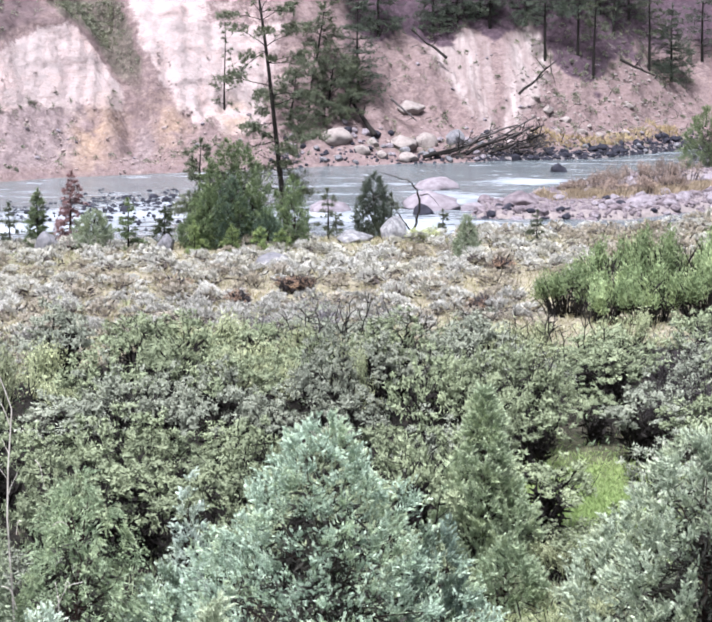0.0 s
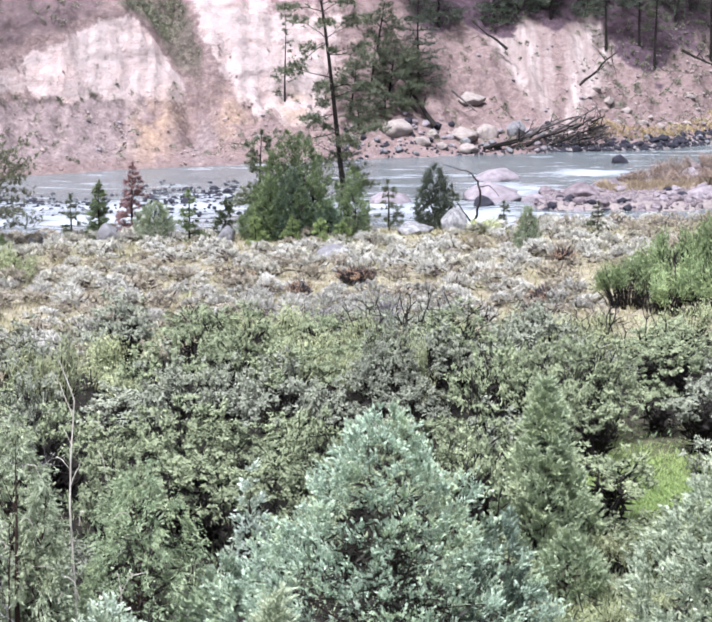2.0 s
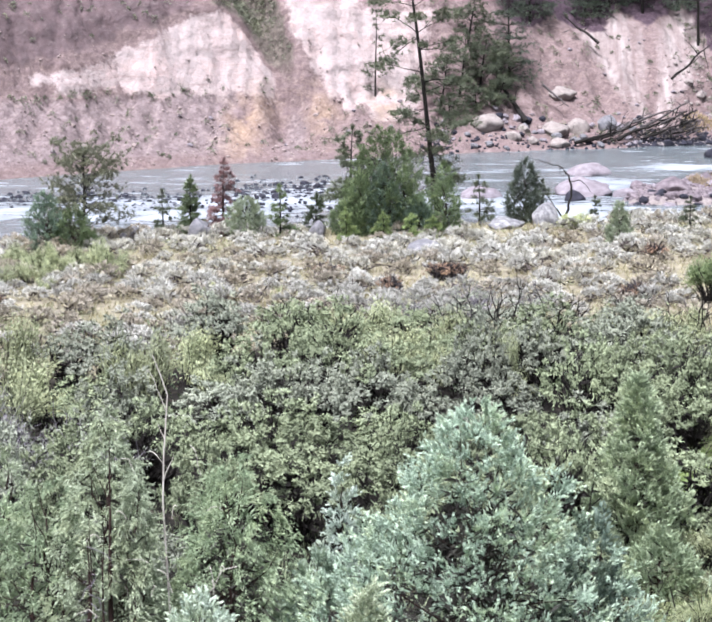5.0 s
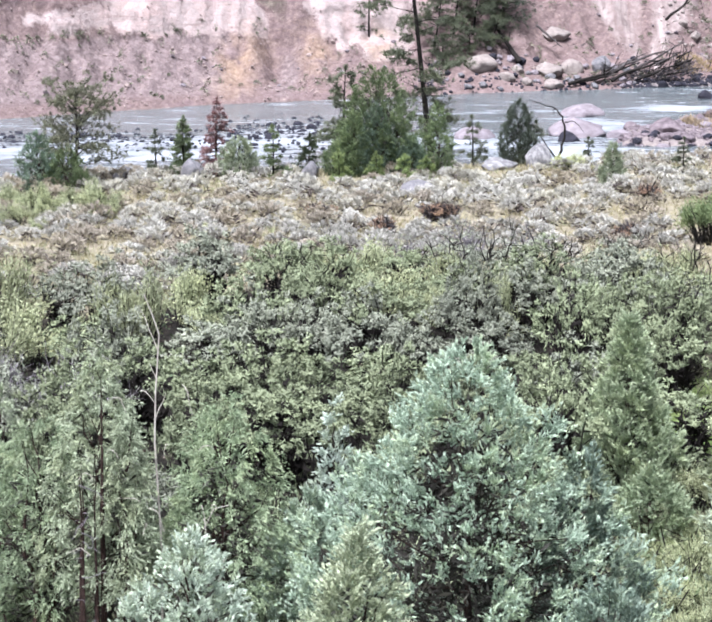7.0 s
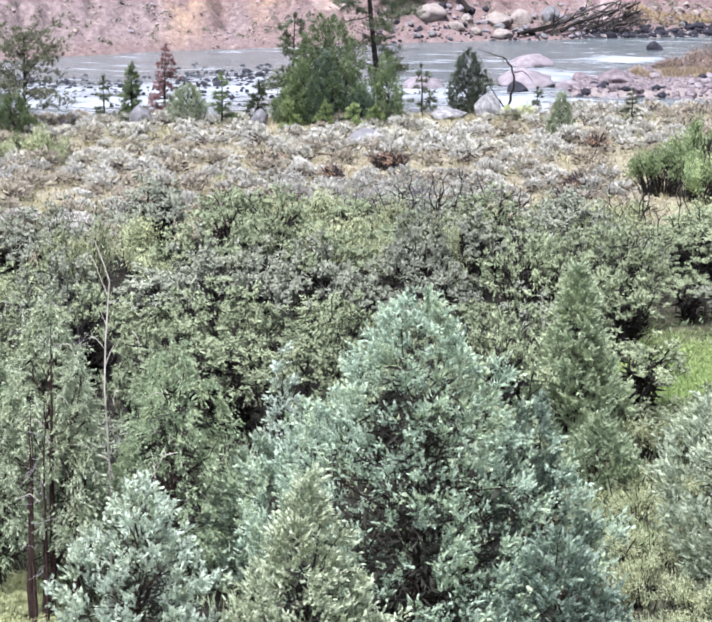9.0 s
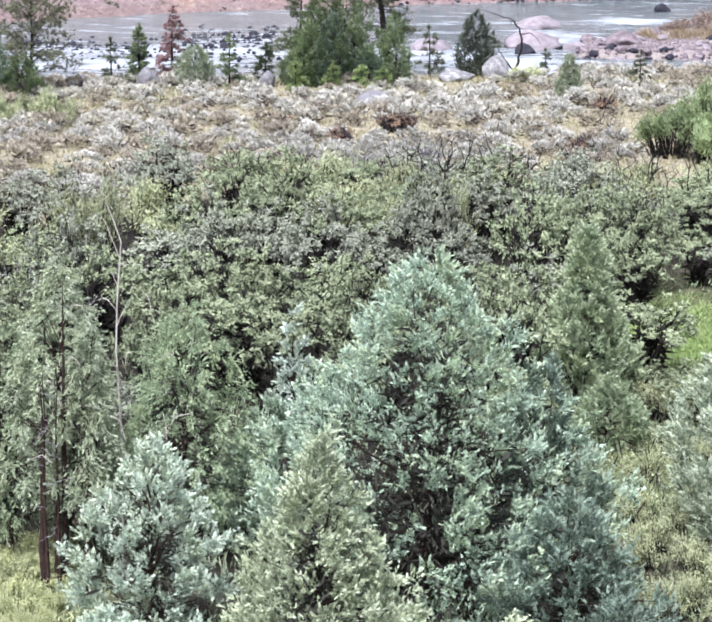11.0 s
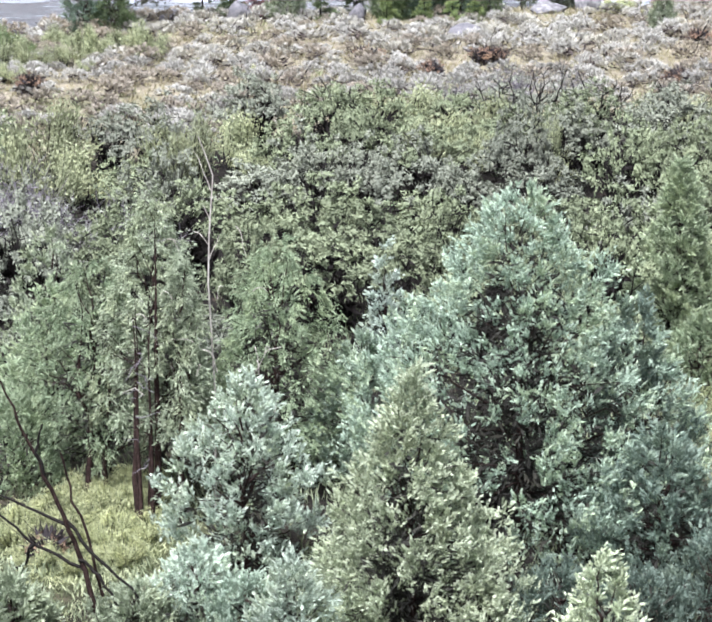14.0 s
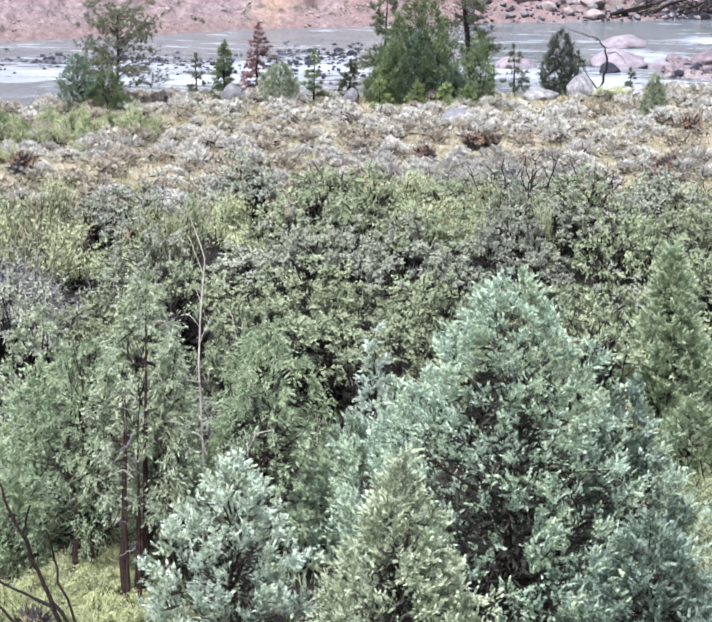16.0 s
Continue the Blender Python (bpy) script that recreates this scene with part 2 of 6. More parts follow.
def ground_mat():
    """Meadow soil and litter, green patches, and the banded clay and scree of the far slope, by masks of the ground itself."""
    m, nt, p = nodes_of("ground")

    def mask(name):
        a = nt.nodes.new("ShaderNodeAttribute")
        a.attribute_name = name
        return a.outputs["Fac"]
    big = noise_node(nt, 0.35, 5.0, 0.62)
    ragged = noise_node(nt, 1.1, 8.0, 0.75)

    def crisp(name, blur=0.12, wild=1.1):
        """A mask with a ragged, fairly sharp edge."""
        n = nt.nodes.new("ShaderNodeMath")
        n.operation = "MULTIPLY_ADD"
        nt.links.new(ragged, n.inputs[0])
        n.inputs[1].default_value = wild
        s = nt.nodes.new("ShaderNodeMath")
        s.operation = "SUBTRACT"
        nt.links.new(mask(name), s.inputs[0])
        s.inputs[1].default_value = 0.5 * wild
        nt.links.new(s.outputs[0], n.inputs[2])
        return ramp(nt, n.outputs[0], [(0.5 - blur, (0, 0, 0)), (0.5 + blur, (1, 1, 1))])
    fine = noise_node(nt, 2.2, 8.0, 0.72)
    strata = noise_node(nt, 1.0, 5.0, 0.65, stretch=(0.3, 0.3, 5.0))
    runs = noise_node(nt, 1.0, 2.5, 0.55, stretch=(1.5, 0.16, 0.16))
    soil = ramp(nt, fine, [(0.3, (0.085, 0.072, 0.052)), (0.5, (0.235, 0.215, 0.155)), (0.72, (0.38, 0.355, 0.27))])
    grass = ramp(nt, fine, [(0.3, (0.05, 0.07, 0.025)), (0.6, (0.14, 0.18, 0.07)), (0.8, (0.25, 0.28, 0.13))])
    col = mix(nt, mask("green"), soil, grass)
    col = mix(nt, ramp(nt, big, [(0.4, (0, 0, 0)), (0.75, (0.2, 0.2, 0.2))]), col, (0.2, 0.155, 0.13))
    # belt soil goes near black: the thicket's shade put into the base colour
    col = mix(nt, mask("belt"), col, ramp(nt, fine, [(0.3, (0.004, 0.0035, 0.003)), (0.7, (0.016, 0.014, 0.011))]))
    clay = ramp(nt, fine, [(0.28, (0.086, 0.061, 0.061)), (0.5, (0.158, 0.117, 0.115)), (0.74, (0.250, 0.195, 0.192))])
    clay = mix(nt, ramp(nt, strata, [(0.5, (0, 0, 0)), (0.66, (0.6, 0.6, 0.6))]), clay, (0.165, 0.122, 0.13))
    clay = mix(nt, crisp("talus", 0.3), clay, ramp(nt, fine, [(0.3, (0.10, 0.076, 0.080)), (0.5, (0.165, 0.13, 0.133)), (0.72, (0.27, 0.225, 0.225))]))
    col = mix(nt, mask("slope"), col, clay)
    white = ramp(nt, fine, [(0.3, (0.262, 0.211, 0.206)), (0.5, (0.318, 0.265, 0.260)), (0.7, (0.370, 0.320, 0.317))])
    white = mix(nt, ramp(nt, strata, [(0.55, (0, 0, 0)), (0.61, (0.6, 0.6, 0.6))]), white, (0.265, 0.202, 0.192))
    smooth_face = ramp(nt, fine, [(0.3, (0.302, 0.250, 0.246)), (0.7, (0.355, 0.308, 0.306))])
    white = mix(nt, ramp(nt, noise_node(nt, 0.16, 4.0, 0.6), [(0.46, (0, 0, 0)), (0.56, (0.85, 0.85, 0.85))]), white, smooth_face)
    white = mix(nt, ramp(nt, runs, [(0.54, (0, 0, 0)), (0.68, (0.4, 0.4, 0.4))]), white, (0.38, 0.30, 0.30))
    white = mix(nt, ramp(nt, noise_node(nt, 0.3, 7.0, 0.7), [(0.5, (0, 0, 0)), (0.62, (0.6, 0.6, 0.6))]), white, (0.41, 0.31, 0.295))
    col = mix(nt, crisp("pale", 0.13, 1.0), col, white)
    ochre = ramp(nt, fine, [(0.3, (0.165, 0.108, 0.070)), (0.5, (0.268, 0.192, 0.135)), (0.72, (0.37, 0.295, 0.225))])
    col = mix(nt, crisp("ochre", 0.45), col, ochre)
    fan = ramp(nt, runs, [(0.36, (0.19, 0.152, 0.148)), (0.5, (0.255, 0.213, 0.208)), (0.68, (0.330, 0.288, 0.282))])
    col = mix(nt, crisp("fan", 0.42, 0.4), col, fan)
    floor = ramp(nt, fine, [(0.3, (0.026, 0.017, 0.024)), (0.55, (0.068, 0.046, 0.060)), (0.78, (0.158, 0.118, 0.138))])
    col = mix(nt, crisp("litter", 0.2), col, floor)
    scrub = ramp(nt, fine, [(0.3, (0.045, 0.038, 0.034)), (0.55, (0.115, 0.097, 0.084)), (0.78, (0.22, 0.185, 0.165))])
    col = mix(nt, crisp("scrub", 0.2), col, scrub)
    wet = ramp(nt, fine, [(0.3, (0.06, 0.06, 0.065)), (0.7, (0.24, 0.21, 0.21))])
    col = mix(nt, mask("wet"), col, wet)
    grit = noise_node(nt, 5.5, 6.0, 0.8)
    fleck = ramp(nt, grit, [(0.56, (0, 0, 0)), (0.68, (0.38, 0.38, 0.38))])
    dark = nt.nodes.new("ShaderNodeMix")
    dark.data_type, dark.blend_type = "RGBA", "MULTIPLY"
    nt.links.new(fleck, dark.inputs[0])
    nt.links.new(col, dark.inputs[6])
    dark.inputs[7].default_value = (0.50, 0.45, 0.43, 1)
    crack = ramp(nt, noise_node(nt, 0.9, 9.0, 0.68, stretch=(0.8, 0.8, 1.7)), [(0.455, (0, 0, 0)), (0.495, (0.3, 0.3, 0.3)), (0.535, (0, 0, 0))])
    seam = nt.nodes.new("ShaderNodeMix")
    seam.data_type, seam.blend_type = "RGBA", "MULTIPLY"
    nt.links.new(crack, seam.inputs[0])
    nt.links.new(dark.outputs[2], seam.inputs[6])
    seam.inputs[7].default_value = (0.55, 0.47, 0.44, 1)
    col = mix(nt, mask("gravel"), seam.outputs[2], ramp(nt, grit, [(0.3, (0.10, 0.085, 0.09)), (0.55, (0.215, 0.182, 0.194)), (0.75, (0.33, 0.292, 0.302))]))
    nt.links.new(col, p.inputs["Base Color"])
    p.inputs["Roughness"].default_value = 0.92
    p.inputs["Specular IOR Level"].default_value = 0.2
    bump(nt, p, noise_node(nt, 1.8, 5.0, 0.65), 0.8, 0.26)
    return m


def water_mat():
    """Silty green-grey river; broken water turns white where the current runs over the rocks."""
    m, nt, p = nodes_of("river_water")
    flow = noise_node(nt, 1.0, 5.0, 0.65, stretch=(0.22, 0.7, 1))
    chop = noise_node(nt, 1.0, 6.0, 0.7, stretch=(0.8, 1.6, 1))
    a = nt.nodes.new("ShaderNodeAttribute")
    a.attribute_name = "rapid"
    add = nt.nodes.new("ShaderNodeMath")
    add.operation = "MULTIPLY_ADD"
    nt.links.new(a.outputs["Fac"], add.inputs[0])
    add.inputs[1].default_value = 0.23
    nt.links.new(flow, add.inputs[2])
    foam = ramp(nt, add.outputs[0], [(0.55, (0, 0, 0)), (0.85, (0.9, 0.9, 0.9))])
    deep = ramp(nt, flow, [(0.3, (0.082, 0.098, 0.106)), (0.7, (0.15, 0.172, 0.186))])
    nt.links.new(mix(nt, foam, deep, (0.36, 0.39, 0.445)), p.inputs["Base Color"])
    rough = nt.nodes.new("ShaderNodeMapRange")
    rough.inputs[3].default_value, rough.inputs[4].default_value = 0.14, 0.7
    nt.links.new(foam, rough.inputs[0])
    nt.links.new(rough.outputs[0], p.inputs["Roughness"])
    p.inputs["IOR"].default_value = 1.33
    bump(nt, p, chop, 0.35, 0.22)
    return m


GROUND, WATER = ground_mat(), water_mat()

# ---- numeric helpers ----


def lattice(ix, iy, seed):
    n = (ix.astype(np.int64) * 374761393 + iy.astype(np.int64) * 668265263 + seed * 144269) & 0xFFFFFFFF
    n = ((n ^ (n >> 13)) * 1274126177) & 0xFFFFFFFF
    return ((n ^ (n >> 16)) & 0xFFFF) / 65535.0


def smooth_noise(x, y, seed=0):
    x, y = np.asarray(x, float), np.asarray(y, float)
    ix, iy = np.floor(x), np.floor(y)
    fx, fy = x - ix, y - iy
    fx, fy = fx * fx * (3 - 2 * fx), fy * fy * (3 - 2 * fy)
    a = lattice(ix, iy, seed) * (1 - fx) + lattice(ix + 1, iy, seed) * fx
    b = lattice(ix, iy + 1, seed) * (1 - fx) + lattice(ix + 1, iy + 1, seed) * fx
    return a * (1 - fy) + b * fy


def fbm(x, y, seed=0, octaves=4):
    total, amp, norm = 0.0, 1.0, 0.0
    for k in range(octaves):
        total = total + amp * smooth_noise(np.asarray(x) * 2 ** k, np.asarray(y) * 2 ** k, seed + k)
        norm += amp
        amp *= 0.55
    return total / norm


def step(a, b, v):
    u = np.clip((np.asarray(v, float) - a) / (b - a), 0, 1)
    return u * u * (3 - 2 * u)


def near_shore(x):
    return np.interp(x, (-90, -35, -29, -21, -2, 7, 15, 23, 40, 90), (80, 112, 122, 130, 134, 137.5, 139, 146, 158, 185))


def far_shore(x):
    return np.interp(x, (-90, -37, -29, -22.7, -14.5, -2, 4.4, 12, 20, 28, 90), (128, 164, 170, 174.5, 178, 184, 185.5, 188.5, 190, 198, 240))


WATER_Z = -1.5


def belt_end(x):
    """Where the shrub belt gives way to the open meadow."""
    return np.interp(x, (-30, -22, -13, -8, 0, 30), (78, 79, 82, 88.5, 90.5, 91))


def meadow_edge(x):
    return np.interp(x, (-90, -35, -29, -21, -10, -2, 7, 15, 23, 60), (70, 102, 111, 118.5, 120.5, 121, 121.5, 122.5, 127, 150))


def bar_mask(x, y):
    """The gravel bar in the river."""
    low = np.interp(x, (6, 10, 18, 24, 60), (147.5, 146.5, 146.5, 152, 172))
    high = np.interp(x, (6, 9, 14, 20, 25, 60), (150, 156, 161.5, 167, 172, 200))
    return step(low - 1.2, low + 1.5, y) * (1 - step(high - 1.5, high + 1.0, y)) * step(5.5, 9.5, x)


def height(x, y):
    """The ground's height: shoulder under the camera, flat meadow, river bed, far slope."""
    x, y = np.asarray(x, float), np.asarray(y, float)
    near, far = near_shore(x), far_shore(x)
    z = np.interp(y, (-40, 2, 5, 14, 29), (15.0, 14.4, 14.0, 6.0, 0.0))
    z = z + 0.35 * (fbm(x * 0.12, y * 0.12, 3) - 0.5) * step(33, 45, y)
    edge = meadow_edge(x)
    bank = 0.3 * step(edge, near - 2, y) + 0.7 * step(near - 6, near + 1.8, y)
    z = z * (1 - bank) - 2.4 * bank
    bar = bar_mask(x, y)
    z = z + bar * (1.35 + 0.55 * step(13, 16, x) * step(0.0, 6.0, y - np.interp(x, (6, 14, 20, 25, 60), (155, 156, 159, 163, 190))))
    d = y - far
    left = np.interp(d, (-2, 0, 1, 4.5, 8.5, 11.0, 13.5, 22, 60, 260), (-2.4, -1.5, -0.8, 1.2, 3.5, 7.2, 10.6, 16, 42, 120))
    right = np.interp(d, (-2, 0, 2.5, 7, 19, 60, 260), (-2.4, -1.5, -0.5, 0.8, 9.2, 36, 120))
    w = step(-3, 5, x)
    hill = left * (1 - w) + right * w
    rough = step(0.5, 5, d)
    ribs = fbm(x * 0.33 + 0.12 * d, d * 0.06, 11) - 0.5
    flute = np.abs(fbm(x * 0.9, d * 0.10, 17, 3) - 0.5)
    hill = hill + rough * (3.2 * ribs - 2.2 * (1 - 0.7 * w) * flute + 1.7 * (fbm(x * 0.6, y * 0.6, 21, 5) - 0.5))
    hill = hill - 2.2 * rough * np.exp(-((x + 18.0 + 0.42 * (d - 7)) / 2.0) ** 2) * (1 - w)
    k = step(-2.2, 0.2, d)
    return z * (1 - k) + hill * k


def ground_z(x, y):
    return float(height(np.array([x]), np.array([y]))[0])


def mesh_of(name, verts, quads, smooth=False):
    verts, quads = np.asarray(verts, np.float32), np.asarray(quads, np.int32)
    me = bpy.data.meshes.new(name)
    me.vertices.add(len(verts))
    me.vertices.foreach_set("co", verts.ravel())
    me.loops.add(quads.size)
    me.loops.foreach_set("vertex_index", quads.ravel())
    me.polygons.add(len(quads))
    me.polygons.foreach_set("loop_start", np.arange(0, quads.size, quads.shape[1], dtype=np.int32))
    if smooth:
        me.polygons.foreach_set("use_smooth", np.ones(len(quads), bool))
    me.update(calc_edges=True)
    return me


def part(name, mesh, material, parent, label="", kind=""):
    if not mesh.materials:
        mesh.materials.append(material)
    ob = new(name, mesh)
    ob.parent = parent
    return tagged(ob, label, kind=kind)


def thing(name, label, category, group="", m=None):
    ob = tagged(new(name), label, category, group)
    ob.empty_display_size = 0.2
    if m is not None:
        ob.matrix_basis = m
    return ob


def unit(v):
    return v / (np.linalg.norm(v, axis=-1, keepdims=True) + 1e-9)


def blades(rng, at, way, length, width, face=None, loose=0.45):
    """Pointed leaves: one quad each, from a place along a way, turned at random about it or roughly facing a given way."""
    n = len(at)
    way = unit(way)
    aim = rng.normal(size=(n, 3)) if face is None else face + loose * rng.normal(size=(n, 3))
    side = unit(np.cross(way, aim)) * (np.asarray(width).reshape(-1, 1) / 2)
    ln = np.asarray(length).reshape(-1, 1)
    mid = at + way * ln * 0.55
    tip = at + way * ln
    v = np.stack([at, mid + side, tip, mid - side], 1).reshape(-1, 3)
    return v, np.arange(4 * n).reshape(n, 4)


def slips(rng, at, way, length, width, face, loose=0.45):
    """Slim scale-leaved shoots, one triangle each."""
    n = len(at)
    way = unit(way)
    side = unit(np.cross(way, face + loose * rng.normal(size=(n, 3)))) * (np.asarray(width).reshape(-1, 1) / 2)
    v = np.stack([at + side, at + way * np.asarray(length).reshape(-1, 1), at - side], 1).reshape(-1, 3)
    return v, np.arange(3 * n).reshape(n, 3)


def tube(path, radii, sides=5):
    path = np.asarray(path, float)
    radii = np.asarray(radii, float)
    t = unit(np.gradient(path, axis=0))
    ref = np.array([0.31, 0.95, 0.1]) if abs(t[0, 2]) > 0.8 else np.array([0.1, 0.05, 1.0])
    a = unit(np.cross(t, ref))
    b = np.cross(t, a)
    ang = np.arange(sides) * 2 * np.pi / sides
    ring = path[:, None] + radii[:, None, None] * (np.cos(ang)[None, :, None] * a[:, None] + np.sin(ang)[None, :, None] * b[:, None])
    v = ring.reshape(-1, 3)
    i = np.arange(len(path) - 1)[:, None] * sides
    j = np.arange(sides)[None]
    k = (j + 1) % sides
    q = np.stack([i + j, i + k, i + k + sides, i + j + sides], -1).reshape(-1, 4)
    return v, q


def join(pieces):
    vs, qs, n = [], [], 0
    for v, q in pieces:
        vs.append(v)
        qs.append(np.asarray(q) + n)
        n += len(v)
    return np.concatenate(vs), np.concatenate(qs)


def bent(rng, a, b, n, wobble, sag=0.0):
    """A crooked line from a to b."""
    a, b = np.asarray(a, float), np.asarray(b, float)
    u = np.linspace(0, 1, n)[:, None]
    p = a + (b - a) * u
    off = np.cumsum(rng.normal(size=(n, 3)), 0)
    off = off - off[0] - (off[-1] - off[0]) * u
    p = p + off * wobble * np.linalg.norm(b - a) / math.sqrt(n)
    p[:, 2] += sag * 4 * (u * (1 - u))[:, 0]
    return p


# ---- kinds of plants ----


def juniper(name, label, x, y, h, w, leaf, seed, clumps=150, sprays=34, sharp=1.25, belly=0.28, lean=0.0, leaf_len=0.15, open_low=0.0, stems=1, bark=None, up=0.35, group="junipers", wide=1.0, front=0.0, tight=0.4, dense=24):
    """Rocky-mountain juniper: trunk and limbs under many dense uneven sprays of scale foliage."""
    rng = np.random.default_rng(seed)
    top = thing(name, label, "juniper tree", group, pose(x, y, ground_z(x, y) - 0.05, 0, 0, 0))

    def profile(uu):
        return np.where(uu < belly, 0.74 + 0.26 * (uu / belly), np.clip((1 - uu) / (1 - belly), 0, 1) ** (1 / sharp))
    # crown envelope, filled evenly over its surface
    clumps = int(clumps * 1.75)
    grid = np.linspace(open_low, 0.985, 400)
    cover = np.cumsum(profile(grid) + 0.1)
    u = np.interp((np.arange(clumps) + rng.uniform(0.1, 0.9, clumps)) / clumps * cover[-1], cover, grid)
    th = (np.arange(clumps) * 2.39996 + rng.normal(size=clumps) * 0.25) % (2 * np.pi)
    lob = 0.74 + 0.50 * smooth_noise(th * 1.3 + seed, u * 4.0, seed)
    r = w / 2 * profile(u) * lob * np.where(rng.uniform(size=clumps) < 0.32, rng.uniform(0.45, 0.75, clumps), rng.uniform(0.76, 1.0, clumps))
    c = np.stack([r * np.cos(th) + lean * u * h, r * np.sin(th), u * h * 0.97], 1)
    cr = wide * rng.uniform(0.16, 0.40, clumps) * (0.5 + 0.5 * (1 - u)) * min(1.15, 0.5 + w / 8)
    bark = bark or BARK_RED
    for s in range(stems):
        a = 2.4 * s + seed
        o = 0.0 if stems == 1 else tight
        base = np.array([o * math.cos(a), o * math.sin(a) - front, 0])
        end = np.array([lean * h + o * 1.8 * math.cos(a), o * 1.8 * math.sin(a) - 0.6 * front, h * ((0.62 if stems == 1 else 0.9) if s == 0 else rng.uniform(0.55, 0.85))])
        rad = (0.04 + 0.012 * h) * np.linspace(1, 0.05, 9) * (1 if stems == 1 else 0.75 if s < 2 else 0.4)
        part("trunk", mesh_of("juniper_trunk", *tube(bent(rng, base, end, 9, 0.05 if stems < 4 else 0.022), rad, 7), True), bark, top, "shredding reddish-brown trunk")
    for k in range(0, clumps, max(4, clumps // 26)):
        z0 = c[k, 2] * rng.uniform(0.55, 0.85)
        p = bent(rng, (lean * z0, 0, z0), c[k], 6, 0.1)
        part("limb", mesh_of("juniper_limb", *tube(p, np.linspace(0.026, 0.006, 6), 4), True), bark, top)
    # flames: each clump is a handful of pointed, upswept (or hanging) tufts of short scale-leaved shoots
    outward = unit(np.stack([np.cos(th), np.sin(th), np.full(clumps, up)], 1))
    per = max(6, sprays // 3)
    ci = np.repeat(np.arange(clumps), per)
    n = len(ci)
    lift = np.array([0, 0, 0.75 if up >= 0 else -0.6])
    aim = unit(outward[ci] * 0.6 + lift + rng.normal(size=(n, 3)) * 0.45)
    root = c[ci] + unit(rng.normal(size=(n, 3))) * (cr[ci] * rng.uniform(0.3, 1.15, n))[:, None]
    flame = leaf_len * rng.uniform(1.1, 2.3, n) * (1.0 if up >= 0 else 1.35)
    shoots = dense
    bi = np.repeat(np.arange(n), shoots)
    m = len(bi)
    s = rng.uniform(0, 1, m) ** 0.8
    ray = unit(np.cross(aim[bi], rng.normal(size=(m, 3))))
    curl = unit(np.cross(aim, rng.normal(size=(n, 3))))[bi]
    girth = flame[bi] * 0.27 * (1 - 0.85 * s) * np.sqrt(rng.uniform(0.05, 1, m))
    pos = root[bi] + aim[bi] * (s * flame[bi])[:, None] + ray * girth[:, None] + curl * (0.3 * s * s * flame[bi])[:, None]
    pos[:, 2] = np.maximum(pos[:, 2], 0.06)
    way = aim[bi] + ray * (0.75 - 0.55 * s)[:, None] + 0.6 * curl * s[:, None]
    ln = leaf_len * rng.uniform(0.32, 0.68, m)
    v, q = slips(rng, pos, way, ln, ln * rng.uniform(0.30, 0.48, m), 0.75 * ray + 0.9 * aim[bi], 0.3)
    crown = mesh_of("juniper_crown", v, q)
    # place along the tuft, 0 at the root and 1 at the tip
    crown.attributes.new("tuft_place", "FLOAT", "POINT").data.foreach_set("value", np.repeat(s, 3).astype(np.float32))
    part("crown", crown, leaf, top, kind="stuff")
    # dead inner twigs, broad and very dark to stand in for shade inside the crown
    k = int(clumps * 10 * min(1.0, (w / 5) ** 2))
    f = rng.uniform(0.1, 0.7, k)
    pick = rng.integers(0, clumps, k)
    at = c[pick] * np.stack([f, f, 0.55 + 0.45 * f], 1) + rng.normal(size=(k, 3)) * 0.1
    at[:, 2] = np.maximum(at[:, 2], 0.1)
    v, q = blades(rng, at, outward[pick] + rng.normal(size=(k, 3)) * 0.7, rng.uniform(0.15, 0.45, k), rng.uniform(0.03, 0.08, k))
    part("inner_wood", mesh_of("juniper_inner", v, q), INNER_SHADE, top, "bare inner twigs, darkened and broadened for crown shade", "stuff")
    return top


